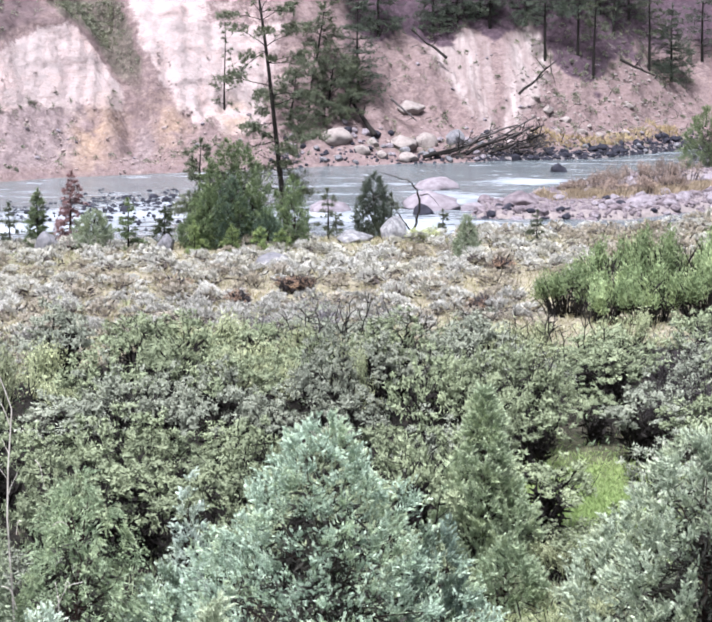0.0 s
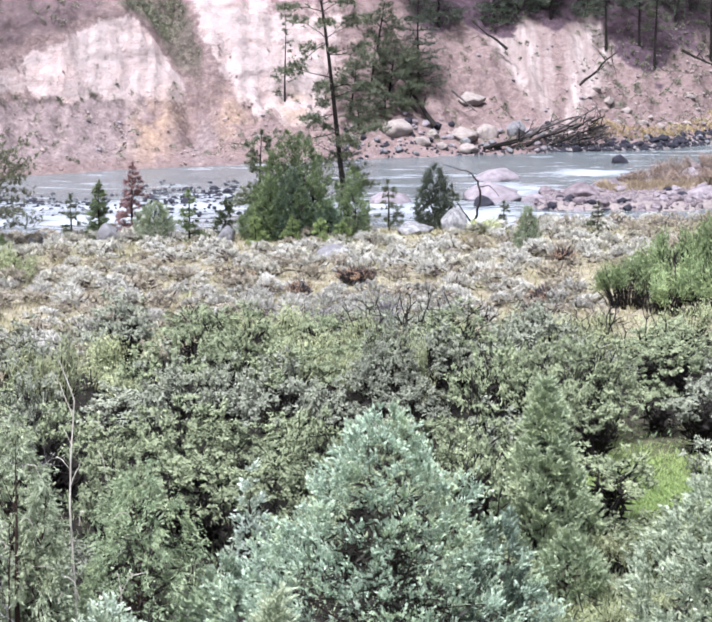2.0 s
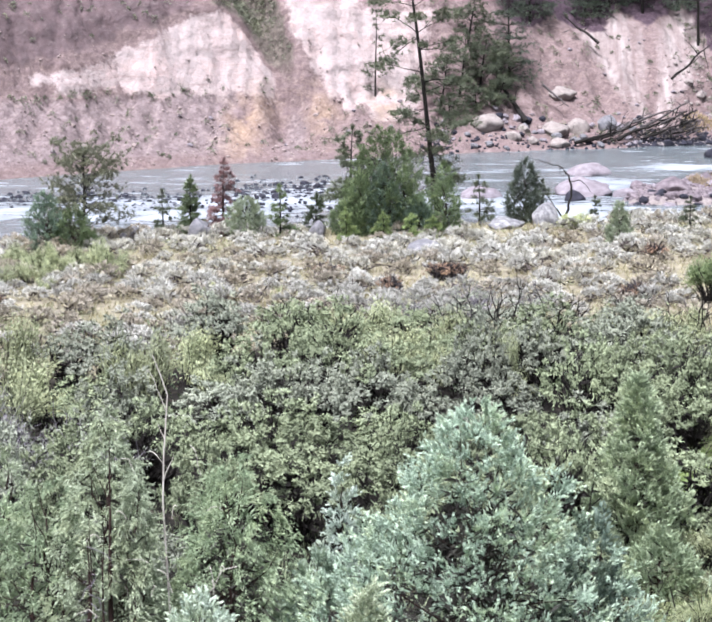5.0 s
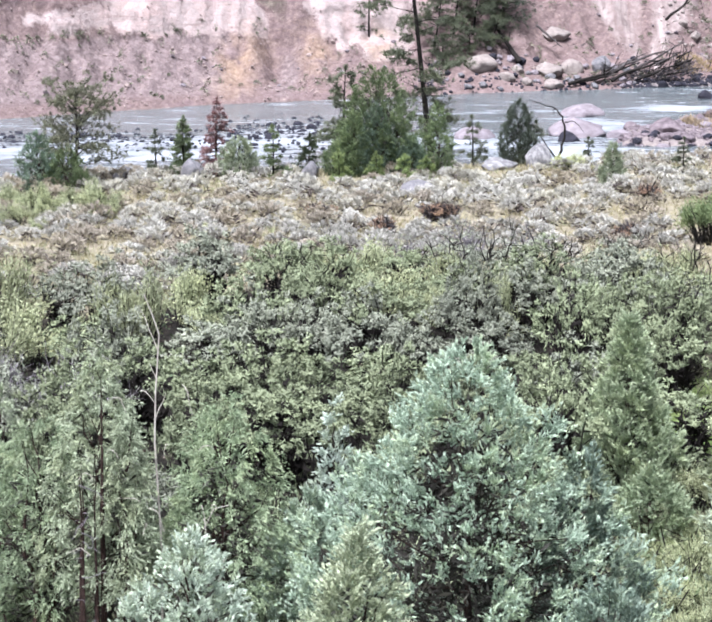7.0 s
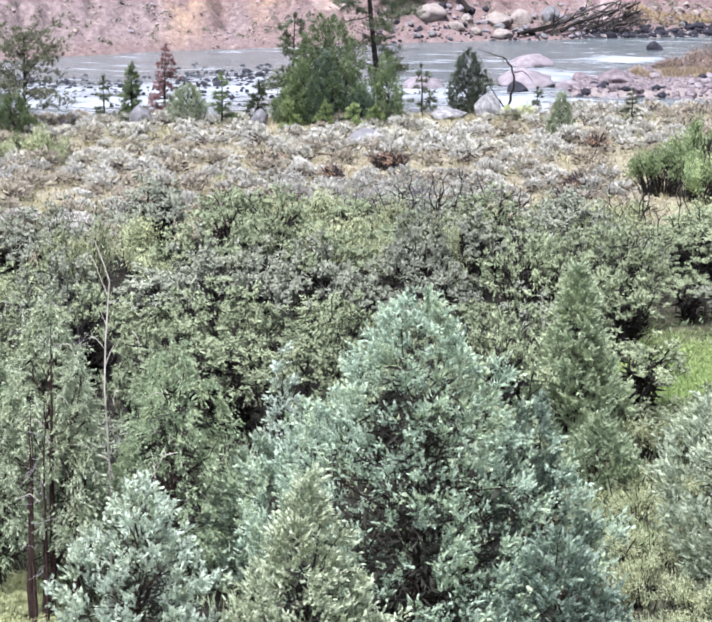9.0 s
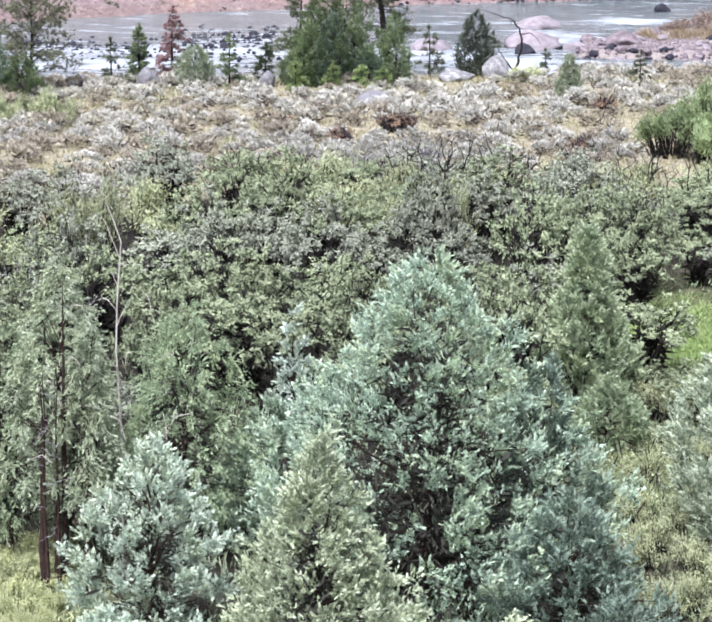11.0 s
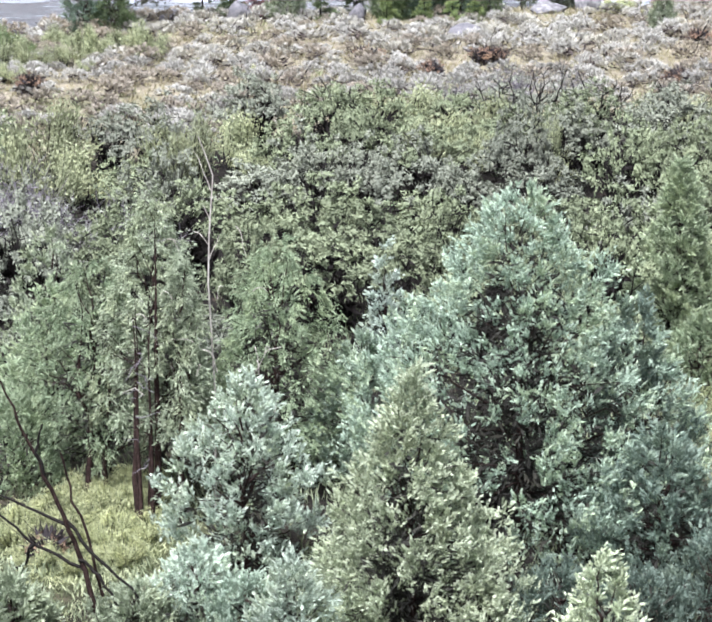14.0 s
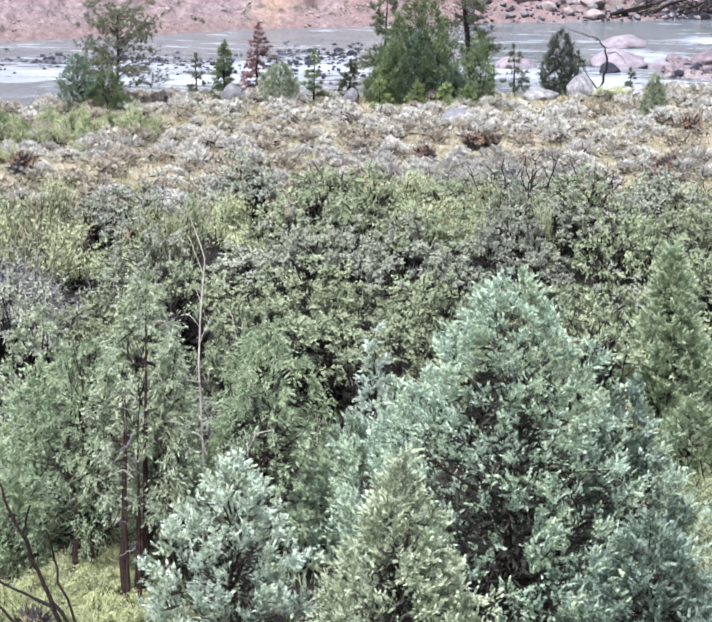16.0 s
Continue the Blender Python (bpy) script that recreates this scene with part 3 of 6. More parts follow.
def willow_meshes(seed, h, w, clusters, leaves, leaf_len=0.13, stem_n=9, bare=0.15, shell=0.55):
    """Stems and leaves of a streamside shrub: crooked stems fanned from one foot, leaves in bunches over a lobed dome."""
    rng = np.random.default_rng(seed)
    wood, foot = [], []
    for s in range(stem_n):
        a, reach = rng.uniform(0, 6.28), w / 2 * math.sqrt(rng.uniform(0.02, 0.7))
        end = (reach * math.cos(a), reach * math.sin(a), h * rng.uniform(0.7, 0.98) * (1 - 0.4 * (2 * reach / w) ** 2))
        p = bent(rng, (0.15 * math.cos(a), 0.15 * math.sin(a), -0.1), end, 8, 0.11, 0.1 * h)
        wood.append(tube(p, np.linspace(0.04, 0.008, 8), 4))
        foot.append(p)
    spine = np.concatenate([p[2:] for p in foot])
    at = []
    for k in range(clusters):
        a, e = rng.uniform(0, 6.28), math.asin(rng.uniform(0.0, 1.0))
        lob = 0.48 + 0.85 * float(smooth_noise(a * 1.6 + seed, e * 2.6, seed))
        f = lob * (shell + (1.02 - shell) * math.sqrt(rng.uniform()))
        e3 = np.array([w / 2 * f * math.cos(e) * math.cos(a), w / 2 * f * math.cos(e) * math.sin(a), max(0.2, 0.50 * h + 0.52 * h * f * math.sin(e))])
        i = int(np.argmin(((spine - e3) ** 2).sum(1) + (spine[:, 2] > e3[2]) * 0.5))
        if k % 3 == 0:
            wood.append(tube(bent(rng, spine[i], e3, 3, 0.1), np.linspace(0.014, 0.004, 3), 3))
        at.append(e3)
    at = np.array(at)
    for k in range(int(clusters * bare)):
        e = at[rng.integers(clusters)]
        wood.append(tube(bent(rng, e, e + rng.normal(size=3) * 0.25 + (0, 0, 0.28), 3, 0.1), np.linspace(0.011, 0.003, 3), 3))
    n = clusters * leaves
    ci = np.repeat(np.arange(clusters), leaves)
    size = rng.uniform(0.08, 0.22, clusters)
    g = unit(unit(rng.normal(size=(n, 3))) + 0.45 * unit(at[ci] - np.array([0, 0, 0.3 * h])))
    pos = at[ci] + g * (size[ci] * rng.uniform(0.2, 1.1, n))[:, None] * np.array([1, 1, 0.7])
    way = unit(np.cross(g, rng.normal(size=(n, 3))) + 0.35 * g)
    out = unit(at[ci] - np.array([0, 0, 0.35 * h]))
    lv, lq = slips(rng, pos, way, leaf_len * rng.uniform(0.6, 1.35, n), leaf_len * rng.uniform(0.40, 0.62, n), 0.7 * g + 0.5 * out + np.array([0, 0, 0.25]), 0.3)
    # broad core blades darken the gaps, in place of shade inside the shrub
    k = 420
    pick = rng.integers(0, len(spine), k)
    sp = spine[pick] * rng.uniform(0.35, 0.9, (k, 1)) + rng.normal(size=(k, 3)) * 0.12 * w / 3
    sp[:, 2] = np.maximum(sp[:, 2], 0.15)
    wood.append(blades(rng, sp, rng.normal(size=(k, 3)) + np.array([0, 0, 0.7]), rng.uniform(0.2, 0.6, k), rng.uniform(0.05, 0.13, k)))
    v, q = join(wood)
    return mesh_of("willow_stems", v, q, True), mesh_of("willow_leaves", lv, lq)


def brush_meshes(seed, h, w, stem_n=64, per=64, bare=0.45, core=0):
    """A feathery stand of slender willow stems fanned upwards, narrow leaves along their upper halves."""
    rng = np.random.default_rng(seed)
    wood, at, way = [], [], []
    groups = [(rng.uniform(0, 6.28), math.sqrt(rng.uniform(0.02, 1.0)), rng.uniform(0.7, 1.05)) for _ in range(11)]
    for s in range(stem_n):
        a, f, tall = groups[s % len(groups)]
        a, f = a + rng.normal() * 0.2, abs(f + rng.normal() * 0.1)
        foot = np.array([0.5 * w / 2 * f * math.cos(a), 0.5 * w / 2 * f * math.sin(a), -0.1])
        end = np.array([w / 2 * f * math.cos(a), w / 2 * f * math.sin(a), h * tall * (1 - 0.4 * f * f) * rng.uniform(0.7, 1.05)])
        p = bent(rng, foot, end, 7, 0.06, 0.05 * h)
        wood.append(tube(p, np.linspace(0.03, 0.004, 7), 4))
        t = rng.uniform(bare, 1.0, per) ** 0.7
        c = np.stack([np.interp(t, np.linspace(0, 1, 7), p[:, i]) for i in range(3)], 1)
        at.append(c + rng.normal(size=(per, 3)) * 0.11)
        way.append(np.repeat(unit((p[-1] - p[2])[None]), per, 0))
    at, way = np.concatenate(at), np.concatenate(way)
    n = len(at)
    # dark blades low in the core stand in for shade between stems
    if core:
        a, f = rng.uniform(0, 6.28, core), np.sqrt(rng.uniform(0, 1, core)) * 0.36 * w
        low = np.stack([f * np.cos(a), f * np.sin(a), rng.uniform(0.1, 0.55, core) * h], 1)
        wood.append(blades(rng, low, rng.normal(size=(core, 3)) * np.array([0.5, 0.5, 0.3]) + np.array([0, 0, 1.0]), rng.uniform(0.3, 0.8, core), rng.uniform(0.03, 0.09, core)))
    lv, lq = blades(rng, at, way * 0.7 + rng.normal(size=(n, 3)) * 0.45, rng.uniform(0.10, 0.2, n), rng.uniform(0.03, 0.05, n), unit(at - np.array([0, 0, 0.3 * h])))
    v, q = join(wood)
    return mesh_of("willow_stems", v, q, True), mesh_of("willow_leaves", lv, lq)


def conifer(name, label, x, y, h, w, leaf, seed, whorls=16, per=5, low=0.08, tufts=11, needle=0.24, droop=-0.1, gaps=0.12, rise=0.25, lean=0.0, trunk_r=None, shape=1.0, z=None, category="pine tree", group="", bark=None, tip_only=0.25, loose=0.12, blade=10):
    """Pine or spruce: tapered trunk, whorls of branches, needles in tufts along them."""
    rng = np.random.default_rng(seed)
    foot = ground_z(x, y) if z is None else z
    if -2.0 < foot < 0:
        h -= foot
    top = thing(name, label, category, group, pose(x, y, foot - 0.1))
    wood, at, way = [], [], []
    u = np.linspace(0, 1, 10)
    mid = np.stack([lean * u + 0.02 * h * np.sin(3 * u + seed) * u, 0 * u, u * h], 1)
    r0 = trunk_r or 0.018 * h + 0.02
    part("trunk", mesh_of("conifer_trunk", *tube(mid, r0 * (1 - 0.88 * u), 7), True), bark or BARK, top, "dark scaly trunk")
    for k in range(whorls):
        f = low + (0.97 - low) * (k + rng.uniform(-0.3, 0.3)) / whorls
        f = min(max(f, 0.03), 0.98)
        reach0 = w / 2 * (1 - f) ** (0.75 * shape) * (0.75 + 0.25 * min(1, (f - low) / 0.12 + 0.4)) + 0.1
        for b in range(per):
            if rng.uniform() < gaps:
                continue
            a = rng.uniform(0, 6.28)
            reach = reach0 * rng.uniform(0.55, 1.12)
            s = np.array([np.interp(f, u, mid[:, 0]), 0, f * h])
            e = s + np.array([reach * math.cos(a), reach * math.sin(a), reach * (droop + rise * f + rng.normal() * loose)])
            p = bent(rng, s, e, 6, 0.07, 0.06 * reach)
            wood.append(tube(p, np.linspace(0.011 * reach + 0.008, 0.004, 6), 3))
            n = max(3, int(tufts * reach / (w / 2) + 2))
            t = tip_only + (1 - tip_only) * np.sqrt(rng.uniform(0, 1, n))
            c = np.stack([np.interp(t, np.linspace(0, 1, 6), p[:, i]) for i in range(3)], 1)
            c = c + rng.normal(size=(n, 3)) * np.array([0.12, 0.12, 0.05]) * reach
            at.append(c)
            way.append(np.repeat(unit((e - s)[None]), n, 0))
    n_top = 8
    at.append(np.stack([np.full(n_top, mid[-1, 0]), np.zeros(n_top), h * rng.uniform(0.93, 1.0, n_top)], 1))
    way.append(np.repeat(np.array([[0, 0, 1.0]]), n_top, 0))
    at, way = np.concatenate(at), np.concatenate(way)
    k = int(blade * 1.5)
    bi = np.repeat(np.arange(len(at)), k)
    d = unit(way[bi] * 0.55 + np.array([0, 0, 0.35]) + rng.normal(size=(len(bi), 3)) * 0.6)
    lv, lq = slips(rng, at[bi], d, needle * rng.uniform(0.6, 1.3, len(bi)), needle * rng.uniform(0.11, 0.19, len(bi)), np.array([0, 0, 0.6]), 0.8)
    v, q = join(wood)
    part("branchwork", mesh_of("conifer_branches", v, q, True), bark or BARK, top, kind="stuff")
    part("crown", mesh_of("conifer_crown", lv, lq), leaf, top, kind="stuff")
    return top


def sage_arrays(seed):
    """One sagebrush: a low mound of small grey tufts over a dark woody foot, about a metre wide."""
    rng = np.random.default_rng(seed)
    k, per = 24, 28
    a, r = rng.uniform(0, 6.28, k), 0.45 * np.sqrt(rng.uniform(0, 1, k))
    c = np.stack([r * np.cos(a), r * np.sin(a), 0.50 - 1.3 * r ** 2 + rng.uniform(-0.10, 0.06, k)], 1)
    n = k * per
    ci = np.repeat(np.arange(k), per)
    spread = rng.normal(size=(n, 3)) * np.array([1, 1, 0.3])
    pos = c[ci] + spread * 0.028 + np.array([0, 0, 1.0]) * rng.uniform(-0.05, 0.05, (n, 1))
    way = unit(0.45 * spread + 0.5 * unit(c[ci] * np.array([1, 1, 0])) + np.array([0, 0, 1.0]))
    leaf = slips(rng, pos, way, rng.uniform(0.06, 0.11, n), rng.uniform(0.018, 0.032, n), 0.6 * unit(spread) + unit(c[ci] * np.array([1, 1, 0.4])) + np.array([0, 0, 0.5]), 0.2)
    m = 44
    low = np.stack([rng.normal(0, 0.16, m), rng.normal(0, 0.16, m), rng.uniform(-0.02, 0.3, m)], 1)
    wood = blades(rng, low, rng.normal(size=(m, 3)) * np.array([1, 1, 0.4]) + np.array([0, 0, 0.5]), rng.uniform(0.15, 0.38, m), rng.uniform(0.03, 0.06, m))
    return leaf, wood


def tufts(rng, x, y, z, per, length, width, splay=0.45):
    n = len(x) * per
    at = np.repeat(np.stack([x, y, z], 1), per, 0) + rng.normal(size=(n, 3)) * np.array([0.09, 0.09, 0.0])
    way = unit(np.array([0, 0, 1.0]) + rng.normal(size=(n, 3)) * splay * np.array([1, 1, 0.3]))
    return blades(rng, at, way, length * rng.uniform(0.5, 1.3, n), width * rng.uniform(0.7, 1.3, n))


def rock_mesh(seed, detail=3):
    """A worn boulder of unit size, flattened and facetted unevenly."""
    bm = bmesh.new()
    bmesh.ops.create_icosphere(bm, subdivisions=detail, radius=0.5)
    rnd = random.Random(seed)
    planes = [(Vector((rnd.uniform(-1, 1), rnd.uniform(-1, 1), rnd.uniform(-0.6, 1))).normalized(), rnd.uniform(0.30, 0.43)) for _ in range(15)]
    off = Vector((seed * 3.1, seed * 1.7, seed * 0.9))
    for vert in bm.verts:
        p = vert.co.copy()
        for nrm, dist in planes:
            over = p.dot(nrm) - dist
            if over > 0:
                p -= nrm * over * 0.95
        p *= 1 + 0.22 * (noise.noise(p * 2.3 + off)) + 0.13 * noise.noise(p * 6 + off) + 0.05 * noise.noise(p * 13 + off)
        vert.co = p
    for f in bm.faces:
        f.smooth = True
    me = bpy.data.meshes.new("boulder")
    bm.to_mesh(me)
    bm.free()
    return me


ROCKS = {}


def rock(name, label, x, y, size, material, seed, sink=0.25, group="", z=None, turn=None, tilt=0.0):
    key = (seed % 7, material.name)
    if key not in ROCKS:
        ROCKS[key] = rock_mesh(seed % 7 + 1)
        ROCKS[key].materials.append(material)
    ob = tagged(new(name, ROCKS[key]), label, "rock", group)
    zz = ground_z(x, y) if z is None else z
    ob.matrix_basis = pose(x, y, zz + size[2] * (0.5 - sink), tilt, 0, seed * 47 % 360 if turn is None else turn) @ Matrix.Diagonal((*size, 1))
    return ob


# ---- ground and river ----


def build_ground():
    def axis(lo, hi, fine, reach_lo, reach_hi):
        a = list(np.arange(lo, hi + 1e-6, fine))
        s, left = fine, [lo]
        while left[-1] > reach_lo:
            s *= 1.35
            left.append(left[-1] - s)
        s, right = fine, [hi]
        while right[-1] < reach_hi:
            s *= 1.35
            right.append(right[-1] + s)
        return np.array(left[:0:-1] + a + right[1:])
    xs = axis(-46, 36, 0.32, -2500, 2500)
    ys = np.concatenate([axis(30, 158, 0.8, -2500, 150)[:-1], np.arange(158.6, 172, 0.35), axis(172.2, 206, 0.18, 172, 2500)])
    ys = np.unique(ys.round(3))
    gx, gy = np.meshgrid(xs, ys)
    z = height(gx, gy)
    z = np.minimum(z, 160)
    # crags and ledges of the clay cliff stand out towards the river
    rise = step(4, 9, gy - far_shore(gx)) * (1 - step(24, 32, gy - far_shore(gx))) * (1 - step(-6, -1, gx)) * step(-60, -46, gx)
    crag = 0.36 * (fbm(gx * 0.7 + z * 0.6, z * 1.1 - gx * 0.35, 131, 3) - 0.5) + 0.22 * np.abs(fbm(gx * 0.12, z * 1.1, 137, 3) - 0.5)
    bed = fbm(gx * 0.34 + 0.5 * z, z * 1.5 - 0.2 * gx, 151, 3)
    crag = crag + 0.22 * step(0.4, 0.6, bed) + 0.16 * np.abs(fbm(gx * 1.1, z * 0.5, 157, 2) - 0.5)
    gy = gy - rise * crag
    v = np.stack([gx, gy, z], -1).reshape(-1, 3)
    ny, nx = gx.shape
    i = (np.arange(ny - 1)[:, None] * nx + np.arange(nx - 1)[None]).reshape(-1)
    me = mesh_of("ground", v, np.stack([i, i + 1, i + nx + 1, i + nx], 1), True)
    x, y, z = v[:, 0], v[:, 1], v[:, 2]
    d = y - far_shore(x)
    wob = (fbm(x * 0.5, z * 0.5 + y * 0.2, 41) - 0.5)
    slope = step(-1.5, 0.3, d)
    w = step(-4, 3, x)
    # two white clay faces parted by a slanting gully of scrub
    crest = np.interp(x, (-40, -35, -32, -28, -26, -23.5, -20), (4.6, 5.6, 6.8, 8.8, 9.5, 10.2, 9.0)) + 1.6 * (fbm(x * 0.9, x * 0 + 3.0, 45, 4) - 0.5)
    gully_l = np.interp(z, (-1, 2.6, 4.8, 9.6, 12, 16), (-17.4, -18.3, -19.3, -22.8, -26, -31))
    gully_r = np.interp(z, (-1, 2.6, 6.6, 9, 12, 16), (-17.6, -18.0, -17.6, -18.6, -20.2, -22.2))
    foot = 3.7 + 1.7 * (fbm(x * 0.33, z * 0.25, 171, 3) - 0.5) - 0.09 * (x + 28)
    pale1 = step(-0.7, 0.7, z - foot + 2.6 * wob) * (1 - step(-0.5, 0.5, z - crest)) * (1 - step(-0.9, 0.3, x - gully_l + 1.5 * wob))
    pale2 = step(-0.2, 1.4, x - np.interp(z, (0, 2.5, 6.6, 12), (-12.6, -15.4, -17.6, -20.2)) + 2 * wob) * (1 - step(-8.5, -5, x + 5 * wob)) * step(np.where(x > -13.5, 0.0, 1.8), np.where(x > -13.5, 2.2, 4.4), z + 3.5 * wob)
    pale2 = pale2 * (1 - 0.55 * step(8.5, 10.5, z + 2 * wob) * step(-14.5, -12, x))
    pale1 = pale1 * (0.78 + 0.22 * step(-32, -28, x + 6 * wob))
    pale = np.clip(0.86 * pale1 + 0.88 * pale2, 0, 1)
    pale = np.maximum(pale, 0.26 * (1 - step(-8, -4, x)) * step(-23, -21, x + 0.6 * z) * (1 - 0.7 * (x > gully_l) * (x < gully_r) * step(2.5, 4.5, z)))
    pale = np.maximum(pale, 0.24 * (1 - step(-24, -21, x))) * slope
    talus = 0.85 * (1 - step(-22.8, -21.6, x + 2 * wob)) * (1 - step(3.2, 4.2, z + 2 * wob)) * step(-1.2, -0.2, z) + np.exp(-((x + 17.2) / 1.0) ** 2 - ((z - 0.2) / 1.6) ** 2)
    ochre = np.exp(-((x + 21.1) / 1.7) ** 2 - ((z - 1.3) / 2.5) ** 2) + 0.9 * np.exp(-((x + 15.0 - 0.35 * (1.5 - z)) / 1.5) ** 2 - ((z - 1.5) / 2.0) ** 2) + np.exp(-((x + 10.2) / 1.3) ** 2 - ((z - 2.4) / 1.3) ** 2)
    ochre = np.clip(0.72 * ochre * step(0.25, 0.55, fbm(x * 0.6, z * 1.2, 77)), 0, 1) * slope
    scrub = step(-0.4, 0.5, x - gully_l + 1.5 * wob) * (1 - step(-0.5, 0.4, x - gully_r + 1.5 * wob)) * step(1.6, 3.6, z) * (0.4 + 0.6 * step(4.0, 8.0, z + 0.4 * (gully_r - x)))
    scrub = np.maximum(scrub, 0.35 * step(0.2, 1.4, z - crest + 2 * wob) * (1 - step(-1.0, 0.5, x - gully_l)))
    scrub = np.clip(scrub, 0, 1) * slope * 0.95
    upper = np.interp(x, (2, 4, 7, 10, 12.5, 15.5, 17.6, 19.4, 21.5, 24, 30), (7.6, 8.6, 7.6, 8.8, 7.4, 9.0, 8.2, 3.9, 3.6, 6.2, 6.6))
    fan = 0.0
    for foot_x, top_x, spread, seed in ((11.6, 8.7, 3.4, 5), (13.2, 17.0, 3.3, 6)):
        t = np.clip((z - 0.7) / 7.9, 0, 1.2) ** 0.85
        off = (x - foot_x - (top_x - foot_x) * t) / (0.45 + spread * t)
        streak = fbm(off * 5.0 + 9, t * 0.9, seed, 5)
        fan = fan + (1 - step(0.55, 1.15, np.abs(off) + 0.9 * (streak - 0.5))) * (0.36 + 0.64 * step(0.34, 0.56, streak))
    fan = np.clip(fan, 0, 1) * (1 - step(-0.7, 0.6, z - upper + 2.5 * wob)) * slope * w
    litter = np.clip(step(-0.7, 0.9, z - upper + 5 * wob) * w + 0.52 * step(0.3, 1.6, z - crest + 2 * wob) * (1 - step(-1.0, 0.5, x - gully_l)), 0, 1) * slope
    green = step(0.5, 0.75, fbm(x * 0.16, y * 0.16, 61)) * 0.6 * (1 - step(92, 96, y)) + 0.28 * step(0.52, 0.7, fbm(x * 0.2, y * 0.2, 66)) * step(92, 96, y)
    patch = np.exp(-((x - 7.2) / 3.2) ** 2 - ((y - 66) / 6.5) ** 2) + np.exp(-((x - 4.3) / 1.5) ** 2 - ((y - 51) / 5) ** 2) + np.exp(-((x + 9) / 2) ** 2 - ((y - 42) / 3) ** 2)
    green = np.clip(green + 1.2 * patch, 0, 1) * (1 - step(near_shore(x) - 4, near_shore(x), y))
    wet = step(near_shore(x) - 0.5, near_shore(x) + 1.5, y) * (1 - step(-1.2, -0.3, d - 2.0 * step(8, 14, x))) * (1 - 0.85 * bar_mask(x, y))
    # belt: ground painted dark where shrubs and junipers shade it
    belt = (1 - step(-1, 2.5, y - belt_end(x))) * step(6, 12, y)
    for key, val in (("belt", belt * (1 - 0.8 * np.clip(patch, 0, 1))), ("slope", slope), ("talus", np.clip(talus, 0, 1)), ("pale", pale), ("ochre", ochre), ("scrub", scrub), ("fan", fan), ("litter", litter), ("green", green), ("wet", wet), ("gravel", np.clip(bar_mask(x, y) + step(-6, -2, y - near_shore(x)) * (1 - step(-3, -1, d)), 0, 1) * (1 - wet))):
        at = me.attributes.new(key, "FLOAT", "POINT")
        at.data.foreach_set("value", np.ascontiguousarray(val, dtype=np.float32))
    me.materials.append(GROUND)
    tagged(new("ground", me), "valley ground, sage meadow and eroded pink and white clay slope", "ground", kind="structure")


RAPIDS = ((-30, 145, 9, 6), (-15.5, 150, 8, 6.5), (-2, 149, 5, 6), (7.5, 160, 3, 6), (13, 171, 4, 4), (4, 145, 4, 5), (-22, 143, 6, 5), (11, 142, 7, 3))


def build_river():
    xs = np.concatenate([np.arange(-300, -46, 8.0), np.arange(-46, 36, 0.5), np.arange(36, 300, 8.0)])
    u = np.linspace(0, 1, 110)
    gx = np.repeat(xs[None], len(u), 0)
    gy = (near_shore(gx) - 1.5) * (1 - u[:, None]) + (far_shore(gx) + 1.5) * u[:, None]
    rap = sum(np.exp(-((gx - a) / p) ** 2 - ((gy - b) / q) ** 2) for a, b, p, q in RAPIDS)
    rap = np.clip(rap, 0, 1)
    z = WATER_Z + (0.05 + 0.16 * rap) * (fbm(gx * 0.5, gy * 0.9, 91) - 0.5) * 2
    v = np.stack([gx, gy, z], -1).reshape(-1, 3)
    ny, nx = gx.shape
    i = (np.arange(ny - 1)[:, None] * nx + np.arange(nx - 1)[None]).reshape(-1)
    me = mesh_of("water", v, np.stack([i, i + 1, i + nx + 1, i + nx], 1), True)
    me.attributes.new("rapid", "FLOAT", "POINT").data.foreach_set("value", np.ascontiguousarray(rap.ravel(), dtype=np.float32))
    me.materials.append(WATER)
    tagged(new("water", me), "pale grey-blue mountain river with white rapids", "river", kind="structure")


build_ground()
build_river()

# ---- the near junipers ----
juniper("juniper", "broad blue-green juniper with feathery uneven crown", -0.6, 42.5, 7.35, 7.6, JUNIPER_BLUE, 1, clumps=300, sprays=40, belly=0.3, sharp=1.25, leaf_len=0.12, up=0.15)
juniper("juniper", "narrow upright green juniper behind the broad one", 3.3, 57, 5.0, 2.5, JUNIPER_MOSS, 2, clumps=150, sprays=32, belly=0.2, sharp=1.2)
juniper("juniper", "small silver-tipped juniper among grey shrubs", -4.05, 53, 3.75, 1.0, JUNIPER_SILVER, 3, clumps=22, sprays=32, belly=0.3, sharp=0.9, leaf_len=0.13)
juniper("juniper", "low blue juniper pressed against the broad one", -4.0, 45.5, 3.3, 2.7, JUNIPER_BLUE, 4, clumps=60, sprays=32)
juniper("juniper", "pale silver-blue juniper with loose rounded crown", -5.75, 39.6, 4.2, 3.3, JUNIPER_PALE, 5, clumps=85, sprays=36, belly=0.45, sharp=1.6, leaf_len=0.125, up=0.15)
